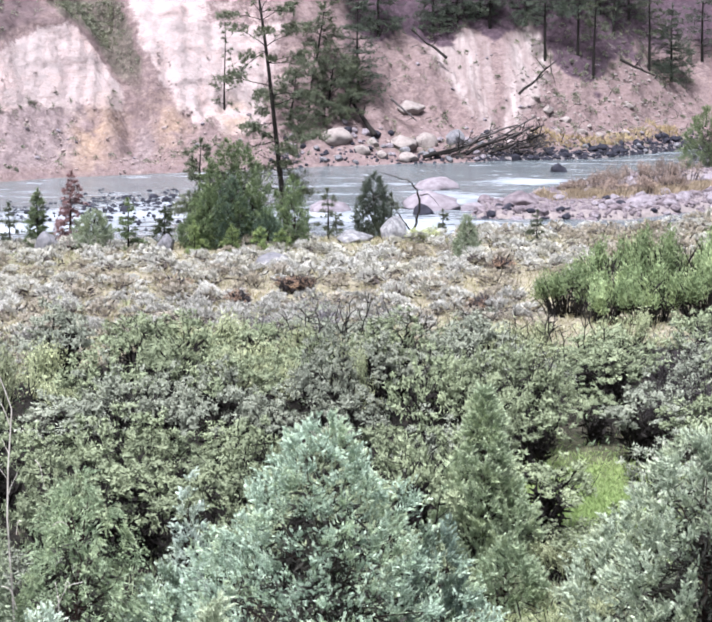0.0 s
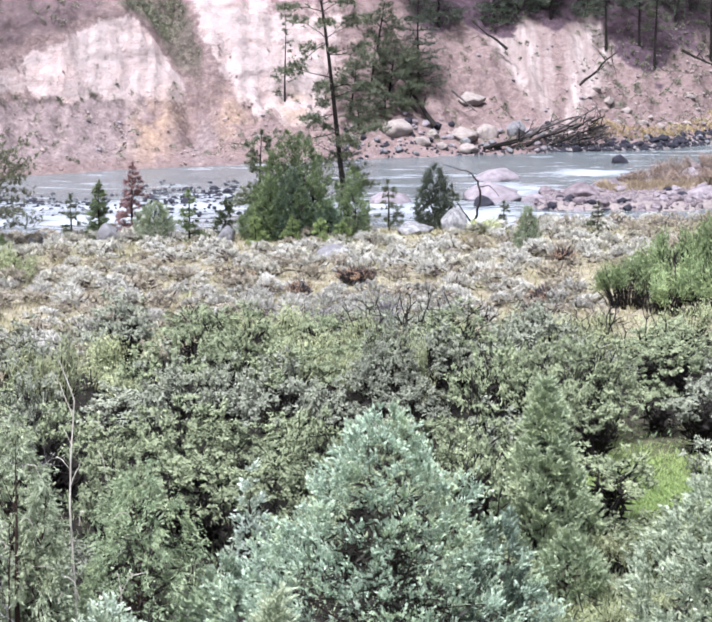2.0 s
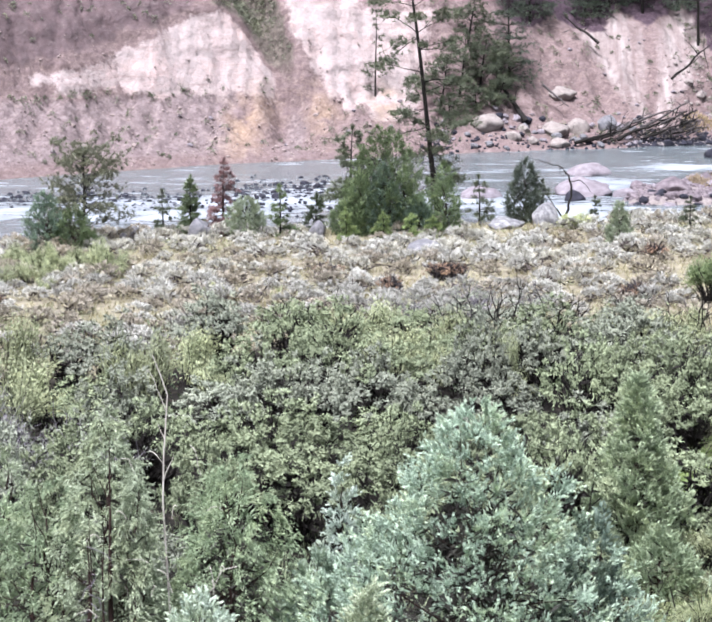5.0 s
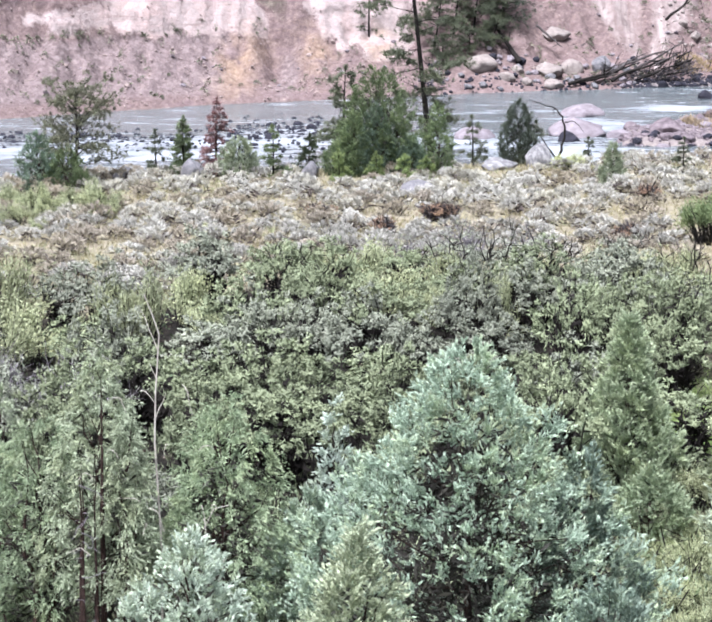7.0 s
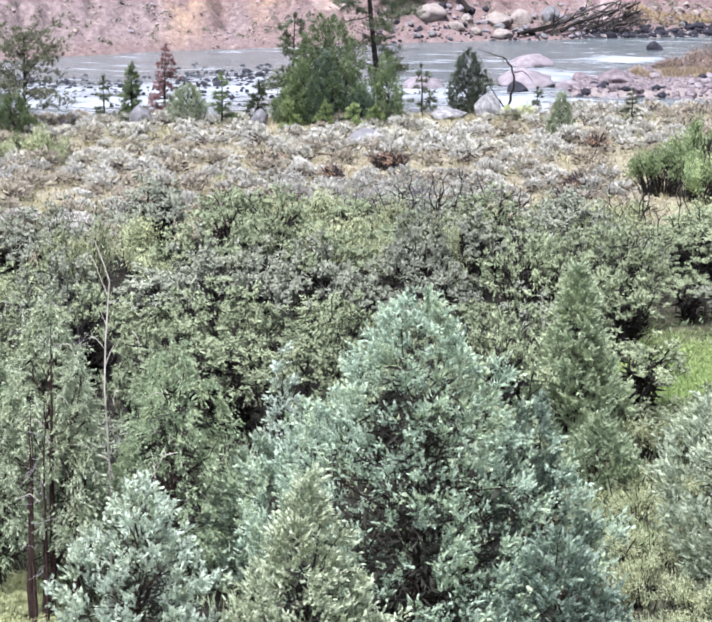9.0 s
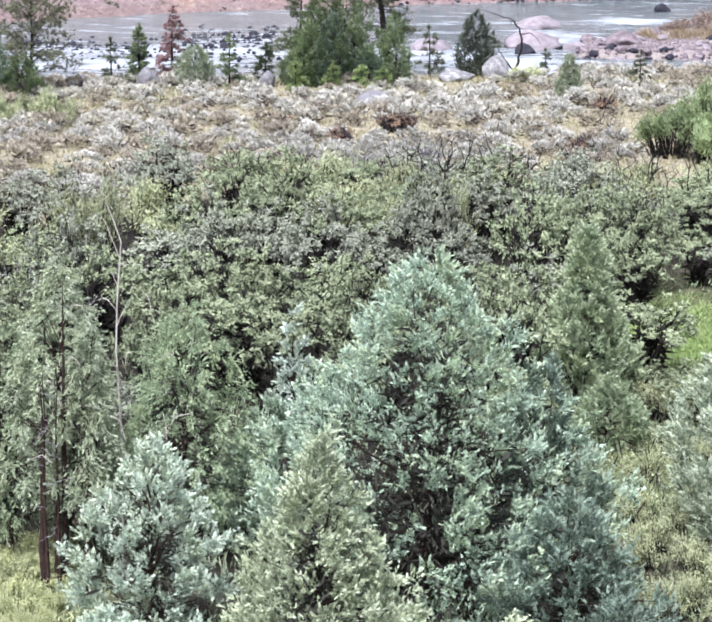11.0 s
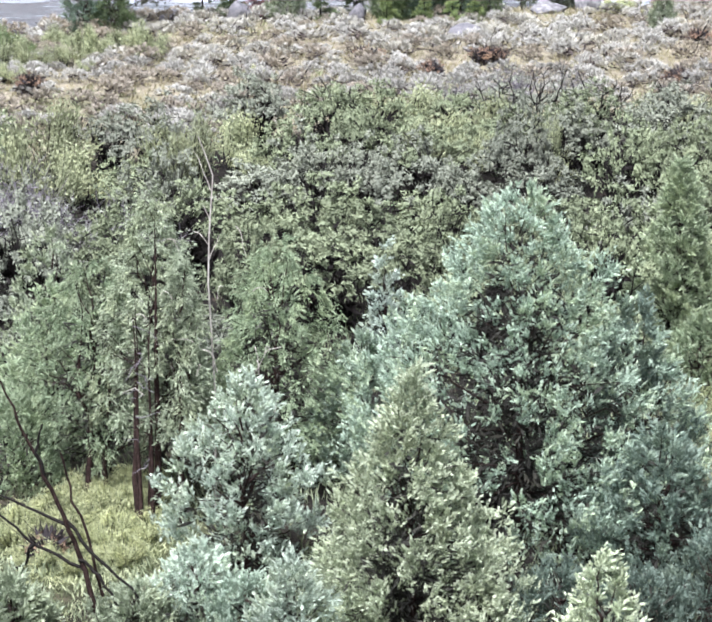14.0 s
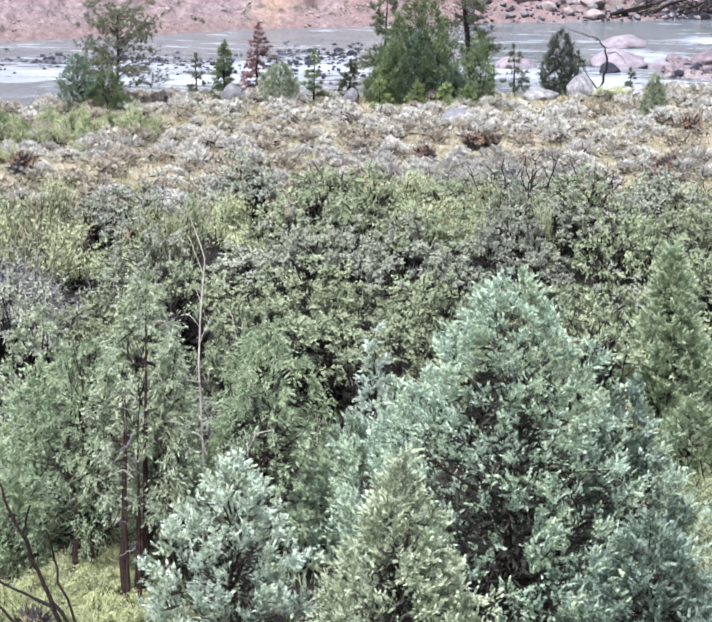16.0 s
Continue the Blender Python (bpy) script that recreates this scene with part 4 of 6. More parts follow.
juniper("juniper", "yellowish olive-green juniper, conical and dense", -2.45, 37, 5.25, 4.3, JUNIPER_OLIVE, 6, clumps=170, sprays=40, belly=0.12, sharp=0.95, leaf_len=0.12, up=0.1)
ragged = juniper("juniper", "tall ragged grey-green juniper with bare reddish stems", -8.1, 43.8, 7.15, 2.9, JUNIPER_GREY, 7, clumps=85, sprays=34, belly=0.4, sharp=1.3, open_low=0.28, stems=5, front=1.7, tight=0.15, up=-0.15, leaf_len=0.11)
juniper("juniper", "slender grey-green juniper in the ragged clump", -7.45, 43.0, 6.0, 1.8, JUNIPER_GREY, 21, clumps=50, sprays=32, belly=0.4, sharp=1.1, open_low=0.34, up=-0.1, leaf_len=0.11, front=0.5)
juniper("juniper", "bushy green juniper of the ragged clump", -5.75, 45.2, 5.7, 3.4, JUNIPER_GREEN, 22, clumps=95, sprays=32, belly=0.4, sharp=1.5, up=-0.05, leaf_len=0.11, open_low=0.08)
juniper("juniper", "drooping grey-green juniper of the ragged clump", -9.5, 44.6, 5.4, 3.2, JUNIPER_GREEN, 23, clumps=85, sprays=32, belly=0.45, sharp=1.5, up=-0.15, leaf_len=0.11, open_low=0.22, stems=2, front=0.8, tight=0.2)
juniper("juniper", "pale grey-green juniper beside the grassy opening", 7.5, 47, 6.0, 6.4, JUNIPER_MIST, 8, clumps=230, sprays=34, belly=0.35, sharp=1.5, up=0.15)
juniper("juniper", "small yellowish juniper at the foot of the slope", 0.85, 35.4, 2.5, 1.5, JUNIPER_OLIVE, 9, clumps=34, sprays=34, leaf_len=0.12)
juniper("juniper", "blue-green juniper below the broad one, shade in its colour", 2.1, 40.5, 3.0, 3.6, JUNIPER_TEAL_SHADED, 11, clumps=75, sprays=32)
juniper("juniper", "low grey-green juniper beside dead branches", -9.5, 36.4, 1.3, 1.6, JUNIPER_GREY, 12, clumps=36, sprays=32)
juniper("juniper", "low silver-blue juniper in front of others", -4.4, 35.8, 2.0, 1.9, JUNIPER_PALE, 14, clumps=40, sprays=34, leaf_len=0.13)
juniper("juniper", "grey-green juniper behind the ragged one", -11.6, 50, 4.6, 3.0, JUNIPER_GREY, 15, clumps=60, sprays=28, dense=17)
juniper("juniper", "grey-green juniper with drooping sprays", -6.2, 47, 4.9, 2.6, JUNIPER_GREEN, 16, clumps=60, sprays=28, dense=17, up=0.0)
juniper("juniper", "blue-green juniper shouldering against the broad one", 1.75, 43.6, 4.9, 2.6, JUNIPER_TEAL_SHADED, 17, clumps=55, sprays=34, belly=0.3, sharp=1.2)
juniper("juniper", "young green juniper at the edge of the straw grass", 3.7, 53.6, 1.6, 1.9, JUNIPER_GREEN, 31, clumps=36, sprays=32, belly=0.3, sharp=1.3)
juniper("juniper", "grey-green juniper at the thicket's edge", -11.0, 47, 4.0, 3.0, JUNIPER_GREEN, 18, clumps=70, sprays=30, dense=17)
juniper("juniper", "low grey-green juniper by the grass", -11.3, 44.5, 2.2, 2.4, JUNIPER_GREEN, 19, clumps=45, sprays=30, dense=17)

for x, y, h, w, mat, s in ((-6.4, 38.0, 1.3, 1.8, JUNIPER_PALE, 24), (-5.4, 37.3, 1.0, 1.7, JUNIPER_BLUE, 25), (0.2, 37.6, 1.3, 1.9, JUNIPER_TEAL_SHADED, 26), (1.6, 37.2, 1.3, 2.0, JUNIPER_TEAL_SHADED, 27), (3.0, 38.4, 1.6, 2.2, JUNIPER_TEAL_SHADED, 28), (-7.4, 37.0, 0.9, 1.5, JUNIPER_GREY, 29), (-3.6, 36.4, 1.0, 1.6, JUNIPER_OLIVE, 30)):
    juniper("juniper", "low spreading juniper at the foot of the slope", x, y, h, w, mat, s, clumps=34, sprays=32, leaf_len=0.12, belly=0.4, sharp=1.5)


def stem_twigs(tree):
    """Short dead twigs that stick out from the ragged juniper's stems."""
    rng = np.random.default_rng(15)
    for k in range(44):
        a, z = rng.uniform(2.6, 6.8), rng.uniform(1.3, 4.4)
        foot = np.array([rng.uniform(-0.2, 0.2), -1.6 + 0.1 * rng.normal(), z])
        end = foot + np.array([0.45 * math.cos(a), -0.25 * abs(math.sin(a)), rng.uniform(-0.5, 0.4)]) * rng.uniform(0.2, 1.3)
        part("dead_twig", mesh_of("dead_twig", *tube(bent(rng, foot, end, 5, 0.2), np.linspace(0.010, 0.004, 5), 4), True), BARK_RED if k % 3 else TWIG_PALE, tree)


def dead_snag():
    """A bleached bare stem standing among the ragged juniper's sprays."""
    rng = np.random.default_rng(5)
    top = thing("dead_snag", "bleached bare dead stem standing among juniper sprays", "dead tree", "", pose(-6.85, 43.2, ground_z(-6.85, 43.2)))
    p = np.array([(0.0, 0, -0.1), (0.05, 0, 2.6), (-0.04, 0, 4.9), (0.0, 0, 5.9), (0.1, 0, 7.1), (-0.03, 0, 7.5), (-0.18, 0, 7.9)])
    v, q = tube(p, np.linspace(0.026, 0.010, 7), 6)
    stem = part("stem", mesh_of("snag_stem", v, q, True), DEAD_WOOD, top)
    for a, b in (((0.02, 0, 6.2), (-0.12, 0.05, 6.5)), ((0.0, 0, 5.4), (0.2, 0, 5.9)), ((0.05, 0, 6.8), (-0.3, 0.1, 7.6))):
        v, q = tube(bent(rng, a, b, 5, 0.08), np.linspace(0.012, 0.004, 5), 4)
        part("dead_branch", mesh_of("snag_branch", v, q, True), DEAD_WOOD, stem)
    for k in range(18):
        a = np.array([rng.uniform(-1.3, 1.6), rng.uniform(-1.2, 0.2), rng.uniform(2.2, 6.4)])
        b = a + np.array([rng.normal() * 0.3, -0.1, rng.uniform(-0.7, 0.2)])
        v, q = tube(bent(rng, a, b, 6, 0.12, 0.12), np.linspace(0.010, 0.004, 6), 4)
        part("dead_branch", mesh_of("snag_branch", v, q, True), DEAD_WOOD, stem)


def dead_limbs():
    """Bare fallen limbs leaning at the foot of the slope."""
    rng = np.random.default_rng(8)
    top = thing("fallen_limb", "bare dark fallen limb with forked branches on grass", "dead branch", "", pose(-8.1, 37, ground_z(-8.1, 37)))
    lines = (((0.15, 0, -0.1), (-0.25, 0, 1.29), (-0.5, 0, 2.14), (-0.86, 0, 2.98), (-1.2, 0, 3.82), (-1.55, 0, 4.7)),
             ((-0.52, 0, 2.0), (-1.0, 0.1, 2.21), (-1.7, 0.2, 2.45)), ((-0.5, 0, 2.1), (0.05, -0.1, 1.47), (0.65, -0.2, 0.97), (1.0, -0.2, 0.5)),
             ((-0.25, 0, 1.2), (-1.1, 0.1, 1.6), (-1.75, 0.1, 2.2)), ((-0.8, 0, 2.9), (-0.95, -0.1, 3.4), (-0.85, -0.1, 3.9)), ((-1.1, 0.1, 1.6), (-1.3, 0.2, 1.2), (-1.8, 0.2, 0.9)), ((0.1, 0.1, 0.6), (-0.05, 0.15, 1.5), (-0.4, 0.2, 2.5), (-0.55, 0.2, 3.3)), ((-0.3, 0, 1.4), (0.1, -0.1, 1.1), (0.5, -0.2, 0.5)))
    for k, l in enumerate(lines):
        l = np.array(l)
        u = np.linspace(0, 1, len(l) * 3)
        p = np.stack([np.interp(u, np.linspace(0, 1, len(l)), l[:, i]) for i in range(3)], 1) + rng.normal(size=(len(u), 3)) * 0.02
        v, q = tube(p, np.linspace(0.06 if k == 0 else 0.035, 0.018, len(u)), 6)
        piece = part("limb" if k == 0 else "branch", mesh_of("fallen_branch", v, q, True), BARK_RED if k in (0, 6) else BARK, top if k == 0 else limb)
        limb = piece if k == 0 else limb


stem_twigs(ragged)
dead_snag()
dead_limbs()

# ---- the belt of streamside shrubs ----
KINDS = []
for kind, (leaf, name, label) in enumerate(((WILLOW, "willow_shrub", "dense grey-green willow shrub with dark crooked stems, most with dark core blades for shade"), (WILLOW_GREY, "willow_shrub", "pale grey-leaved willow shrub with dark twigs"), (WILLOW_YELLOW, "willow_shrub", "yellow-green willow shrub in the belt"), (TWIG, "bare_shrub", "nearly leafless grey-purple shrub with dense twigs"), (WILLOW_BRIGHT, "willow_shrub", "tall fresh green willow shrub"), (WILLOW_YELLOW, "round_shrub", "dense rounded grey-green shrub on the bank"), (TWIG_PALE, "bare_shrub", "leafless pale lavender-grey shrub with dense twigs"), (LIME, "yellow_shrub", "soft feathery yellow-green shrub in the grass"))):
    for k in range(3 if kind < 2 else 2):
        if leaf is TWIG or leaf is TWIG_PALE:
            stems, leaves = willow_meshes(300 + 10 * kind + k, 2.8, 3.4, 110, 8, 0.10, 20, 1.2)
        elif kind == 7:
            stems, leaves = brush_meshes(260 + k, 2.8, 3.2, 120, 90, 0.02)
        elif kind == 5:
            stems, leaves = brush_meshes(270 + k, 2.8, 3.2, 130, 80, 0.05, 80)
        elif kind == 4:
            stems, leaves = brush_meshes(240 + k, 2.8, 3.2, 80, 84, 0.5, 240)
        elif kind == 2:
            stems, leaves = brush_meshes(220 + k, 2.8, 3.2, 60, 60, 0.3)
        else:
            stems, leaves = willow_meshes(200 + 10 * kind + k, 2.8, 3.2, 104, 36, 0.108, 10, 0.3)
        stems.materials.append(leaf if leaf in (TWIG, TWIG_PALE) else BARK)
        leaves.materials.append(WILLOW_GREY if leaf in (TWIG, TWIG_PALE) else leaf)
        KINDS.append((kind, name, label, stems, leaves))


def shrub(kind, x, y, h, w, turn, pick):
    pool = [k for k in KINDS if k[0] == kind]
    _, name, label, stems, leaves = pool[pick % len(pool)]
    top = thing(name, label, "shrub", "shrubs of the belt", pose(x, y, ground_z(x, y) - 0.05, 0, 0, turn) @ Matrix.Diagonal((w / 3.2, w / 3.2, h / 2.8, 1)))
    part("wood", stems, BARK, top, "dark crooked stems, most with dark core blades for shade", "stuff")
    part("foliage", leaves, WILLOW, top, kind="stuff")


BARE_SPOTS = ((-1.1, 84.3, 2.6), (-4.2, 87.6, 1.7), (-3.4, 87.2, 1.5), (-0.3, 87.3, 2.3), (1.5, 86.4, 2.4), (2.5, 90.2, 1.5), (4.9, 87.6, 2.2), (-1.8, 83.2, 2.5), (-8.1, 84.9, 2.2), (-10.4, 81.8, 2.0), (6.8, 85, 2.5), (8.6, 82, 2.6), (-6.2, 80, 2.7))
# shaded hollows where the dark foot of the thicket shows
HOLLOWS = ((-8.0, 59), (-5.0, 67.5), (0.9, 68), (-13.4, 66), (-9.2, 66.5))
rng = np.random.default_rng(77)
placed = [(3.3, 57, 1.0), (-4.05, 53, 1.0), (6.9, 47, 2.4), (-6.2, 47, 1.2), (-11.6, 50, 1.2), (-15.6, 63.5, 0.9), (-14.2, 62.0, 0.8), (-16.2, 66.0, 0.9)]
for attempt in range(4200):
    y = rng.uniform(49, 91.5)
    x = rng.uniform(-0.25 * y - 2.0, 0.165 * y + 1.5)
    if ((x - 7.2) / 2.6) ** 2 + ((y - 63.5) / 4.6) ** 2 < 1 or ((x - 4.6) / 1.9) ** 2 + ((y - 52) / 6) ** 2 < 1:
        continue
    if y < 57.5 and 1.5 < x < 5.5 or y < 54 and -9.0 < x < 1 or y > belt_end(x) - 0.5 - 2.5 * smooth_noise(x * 0.2, 0.5, 4):
        continue
    if any(abs(x - a) < 0.8 and -3.0 < y - b < 0.3 for a, b in HOLLOWS):
        continue
    gap = 2.4 + 0.006 * (y - 50)
    if any((x - a) ** 2 + (y - b) ** 2 < (gap * r) ** 2 for a, b, r in placed):
        continue
    placed.append((x, y, 1.0))
    tone = smooth_noise(x * 0.22, y * 0.16, 9)
    kind = 1 if tone > 0.56 else 2 if tone < 0.4 and y > 76 and int(7 * x + 3 * y) % 2 else 0
    if x > 5 and y > 66 and rng.uniform() < 0.42:
        kind = 3
    if x < -12 and y < 66 and rng.uniform() < 0.5:
        kind = 6
    if y > belt_end(x) - (13 if x < -3 else 8) and rng.uniform() < (0.72 if x < -3 else 0.4):
        kind = 2
    h = rng.uniform(1.9, 3.6) * (0.72 if y > 84 else 1.0) * (1.12 if y < 72 else 1.0)
    shrub(kind, x, y, h, rng.uniform(2.5, 3.9), rng.uniform(0, 360), int(rng.integers(9)))


def thicket_litter():
    """Near-black twigs standing for the thicket's shade, and dull leaves on the ground under the shrubs."""
    rng = np.random.default_rng(83)
    for name, label, n, ln, wd, mat in (("fallen_twigs", "near-black twigs added for shade under the shrubs", 12000, 0.5, 0.03, BARK), ("shaded_leaves", "low dull green leaves under the shrubs", 9000, 0.16, 0.06, JUNIPER_GREEN)):
        y = rng.uniform(47, 91, n)
        x = rng.uniform(-0.25, 0.18, n) * y
        keep = ((x - 6.9) / 3.2) ** 2 + ((y - 63) / 7.0) ** 2 > 1
        x, y = x[keep], y[keep]
        n = len(x)
        at = np.stack([x, y, height(x, y) + rng.uniform(0, 0.45, n)], 1)
        v, q = blades(rng, at, rng.normal(size=(n, 3)) + np.array([0, 0, 0.6]), ln * rng.uniform(0.5, 1.6, n), wd * rng.uniform(0.6, 1.5, n))
        me = mesh_of(name, v, q)
        me.materials.append(mat)
        tagged(new(name, me), label, "undergrowth", kind="stuff")


thicket_litter()

# tall green willows at the meadow's edge, and the shrubs beside the bank
for x, y, h, w in ((9.4, 98.5, 2.8, 3.0), (11.6, 100, 3.7, 3.6), (13.8, 99.5, 4.4, 3.8), (16.2, 99, 4.6, 4.2), (18.8, 98, 4.5, 4.2), (10.6, 96.5, 2.6, 3.0), (12.9, 96.5, 3.2, 3.2), (15.2, 95.8, 3.4, 3.4), (17.6, 94.8, 3.6, 3.4), (20.6, 97, 4.4, 4.0)):
    shrub(4, x, y, h, w, 61 * x % 360, int(x))
for x, y, h, w in ((-22.4, 106, 1.8, 2.3), (-19.4, 106, 2.0, 2.7), (-25.5, 104, 1.7, 2.6), (-23.9, 108, 1.5, 2.4), (-27.5, 107, 1.9, 3.0), (-26.5, 101, 1.3, 2.2), (-21.0, 108.5, 1.2, 2.0)):
    shrub(5 if x > -24 else 4, x, y, h, w, 83 * x % 360, int(-x))
for x, y, h, w in ((-24.0, 102, 1.6, 2.4), (-22.4, 103.0, 1.2, 1.9), (-25.6, 101.5, 1.5, 2.4), (-21.6, 105.5, 1.1, 1.8), (-25.4, 97.5, 1.2, 2.0), (-24.2, 98.5, 1.0, 1.6), (-26.6, 105, 1.8, 2.6), (3.8, 123.8, 1.0, 1.9), (-21.2, 101, 0.7, 1.2), (-13.2, 99, 0.75, 1.3), (-24.2, 101.5, 0.8, 1.5), (-23.3, 97.5, 0.8, 1.4)):
    shrub(2 if x < -20 else 7, x, y, 1.1 * h, w, 37 * x % 360, int(x))
for x, y, h, w in ((-4.0, 92.3, 1.3, 2.0), (-1.5, 90.5, 2.4, 2.4), (1.0, 91.0, 2.0, 2.2)):
    shrub(6, x, y, h, w, 91 * x % 360, int(x))


def bare_stems(x, y, h, seed):
    """A dead shrub: a few black crooked stems with forks, standing above the leaves."""
    rng = np.random.default_rng(seed)
    top = thing("dead_shrub", "dead shrub of dark crooked bare stems", "shrub", "dead shrubs of the belt", pose(x, y, ground_z(x, y) - 0.05))
    for s in range(int(rng.integers(3, 6))):
        a = rng.uniform(0, 6.28)
        end = np.array([0.35 * h * math.cos(a), 0.35 * h * math.sin(a), h * rng.uniform(0.65, 1.0)])
        p = bent(rng, (0.08 * math.cos(a), 0.08 * math.sin(a), 0), end, 9, 0.12)
        stem = part("stem", mesh_of("bare_stem", *tube(p, np.linspace(0.045, 0.013, 9), 5), True), BARK, top)
        for f in range(4):
            i = int(rng.integers(3, 8))
            e = p[i] + np.array([rng.normal() * 0.4, rng.normal() * 0.3, rng.uniform(0.1, 0.6)])
            part("twig", mesh_of("bare_twig", *tube(bent(rng, p[i], e, 5, 0.12), np.linspace(0.016, 0.006, 5), 4), True), BARK, stem)


for k, (x, y, h) in enumerate(BARE_SPOTS):
    bare_stems(x, y, 1.2 * h, 900 + k)
DRY_SPOTS = []
for x, y, h, w in ((15.4, 158.5, 1.0, 2.2), (17.0, 159.5, 1.6, 2.8), (18.8, 160.5, 2.1, 3.2), (20.6, 161.5, 2.3, 3.4), (22.4, 162.8, 2.4, 3.6), (24.2, 164.0, 2.2, 3.4), (18.2, 158.2, 1.2, 2.6), (20.4, 159.0, 1.3, 2.6), (22.6, 160.4, 1.4, 2.6)):
    DRY_SPOTS.append((x, y, h, w))
for x, y, h, w in ((5.4, 55.5, 1.3, 2.2), (4.4, 50.2, 0.9, 1.6), (5.7, 51.5, 1.2, 1.9), (4.0, 47.5, 0.7, 1.3), (5.0, 47, 0.8, 1.4), (4.2, 44.8, 1.1, 1.7), (5.2, 43.4, 1.3, 1.9), (4.4, 42.2, 1.0, 1.6), (3.7, 41.4, 0.9, 1.4), (6.3, 42.4, 1.3, 1.9), (5.4, 41.0, 1.1, 1.7)):
    shrub(2, x, y, h, w, 59 * y % 360, int(y))
for x, y, h, w in ((-9.9, 40.0, 0.6, 1.1), (-9.0, 39.9, 0.5, 1.0), (-8.3, 40.4, 0.6, 1.1), (-9.6, 41.1, 0.7, 1.3), (-8.7, 41.4, 0.7, 1.2), (-7.9, 41.8, 0.6, 1.1), (-9.9, 42.3, 0.8, 1.4), (-9.0, 42.6, 0.8, 1.3), (-8.2, 43.0, 0.7, 1.2), (-9.5, 43.6, 0.8, 1.3), (-8.6, 44.1, 0.9, 1.3), (-10.6, 41.4, 0.8, 1.3)):
    shrub(7, x, y, 1.2 * h, w, 59 * y % 360, int(9 * y))
shrub(2, -0.3, 74.5, 3.3, 2.0, 30, 0)
shrub(0, 5.2, 57.6, 1.1, 1.4, 75, 1)
for x, y, h, w in ((-15.6, 63.5, 2.6, 3.2), (-14.2, 62.0, 2.2, 2.8), (-16.2, 66.0, 2.6, 3.0)):
    shrub(6, x, y, h, w, 31 * y % 360, int(y))
juniper("juniper", "dense dark blue-green juniper bush beyond the gravel bar", 27.4, 173.5, 5.6, 5.4, PINE_LIGHT, 58, clumps=110, sprays=30, belly=0.4, sharp=1.6, leaf_len=0.2, dense=16, group="junipers of the bank")
juniper("juniper", "dense dark blue-green juniper bush beyond the gravel bar", 31.0, 177, 5.0, 5.0, PINE_LIGHT, 59, clumps=90, sprays=30, belly=0.4, sharp=1.6, leaf_len=0.2, dense=16, group="junipers of the bank")

# ---- trees and saplings on the near bank ----
conifer("pine", "open-crowned grey-green pine on the river bank", -22.3, 116.5, 5.3, 5.4, PINE_DRY, 31, whorls=13, per=6, low=0.14, tufts=28, needle=0.22, droop=-0.05, rise=0.8, shape=0.42, gaps=0.1, tip_only=0.25, loose=0.35)
juniper("juniper", "dense blue-green columnar juniper beside the bank pine", -23.9, 114.2, 3.3, 2.1, JUNIPER_DEEP, 32, clumps=60, sprays=30, belly=0.35, sharp=1.7, leaf_len=0.16, dense=16, group="junipers of the bank")
juniper("juniper", "short dense green juniper under the bank pine", -22.4, 114.2, 2.4, 2.2, JUNIPER_FRESH, 33, clumps=55, sprays=30, belly=0.4, sharp=1.7, leaf_len=0.16, dense=16, group="junipers of the bank")
conifer("pine_sapling", "thin young pine against the river", -18.8, 121.2, 2.5, 1.3, PINE_GREY, 34, whorls=7, per=4, low=0.15, tufts=7, needle=0.22, gaps=0.2)
conifer("spruce", "small bright green spruce against the river", -17.3, 121.4, 3.3, 1.7, PINE_LIGHT, 35, whorls=17, per=7, low=0.03, tufts=10, needle=0.19, category="spruce tree")
conifer("dead_spruce", "dead red-needled spruce on the river bank", -15.5, 121.4, 4.3, 2.4, RED_NEEDLE, 36, whorls=18, per=6, low=0.02, tufts=13, needle=0.2, droop=-0.2, gaps=0.2, category="dead tree", bark=BARK_RED)
juniper("juniper", "rounded grey-blue juniper bush on the bank", -14.1, 119.8, 2.3, 2.2, JUNIPER_GREY, 37, clumps=70, sprays=44, belly=0.4, sharp=1.5, leaf_len=0.12, group="junipers of the bank")
conifer("pine_sapling", "young light-green pine with open branches", -12.3, 120.4, 2.9, 1.7, PINE_LIGHT, 38, whorls=8, per=5, low=0.08, tufts=8, needle=0.22, gaps=0.15)
juniper("juniper", "tall dense blue-green juniper in the bank's clump", -6.7, 121.8, 6.0, 4.8, JUNIPER_FRESH, 39, clumps=190, sprays=30, belly=0.4, sharp=1.45, leaf_len=0.17, dense=16, group="junipers of the bank")
juniper("juniper", "dark blue-green juniper standing before its neighbours", -6.7, 120.4, 4.0, 2.3, JUNIPER_DEEP, 62, clumps=70, sprays=30, belly=0.35, sharp=1.4, leaf_len=0.16, dense=16, group="junipers of the bank")
juniper("juniper", "low green juniper at the clump's edge", -8.8, 121.0, 1.9, 1.9, JUNIPER_FRESH, 63, clumps=40, sprays=30, belly=0.35, sharp=1.4, leaf_len=0.16, dense=16, group="junipers of the bank")
juniper("juniper", "low dark green juniper at the clump's foot", -4.8, 120.6, 2.3, 1.7, JUNIPER_DEEP, 64, clumps=40, sprays=30, belly=0.35, sharp=1.4, leaf_len=0.16, dense=16, group="junipers of the bank")
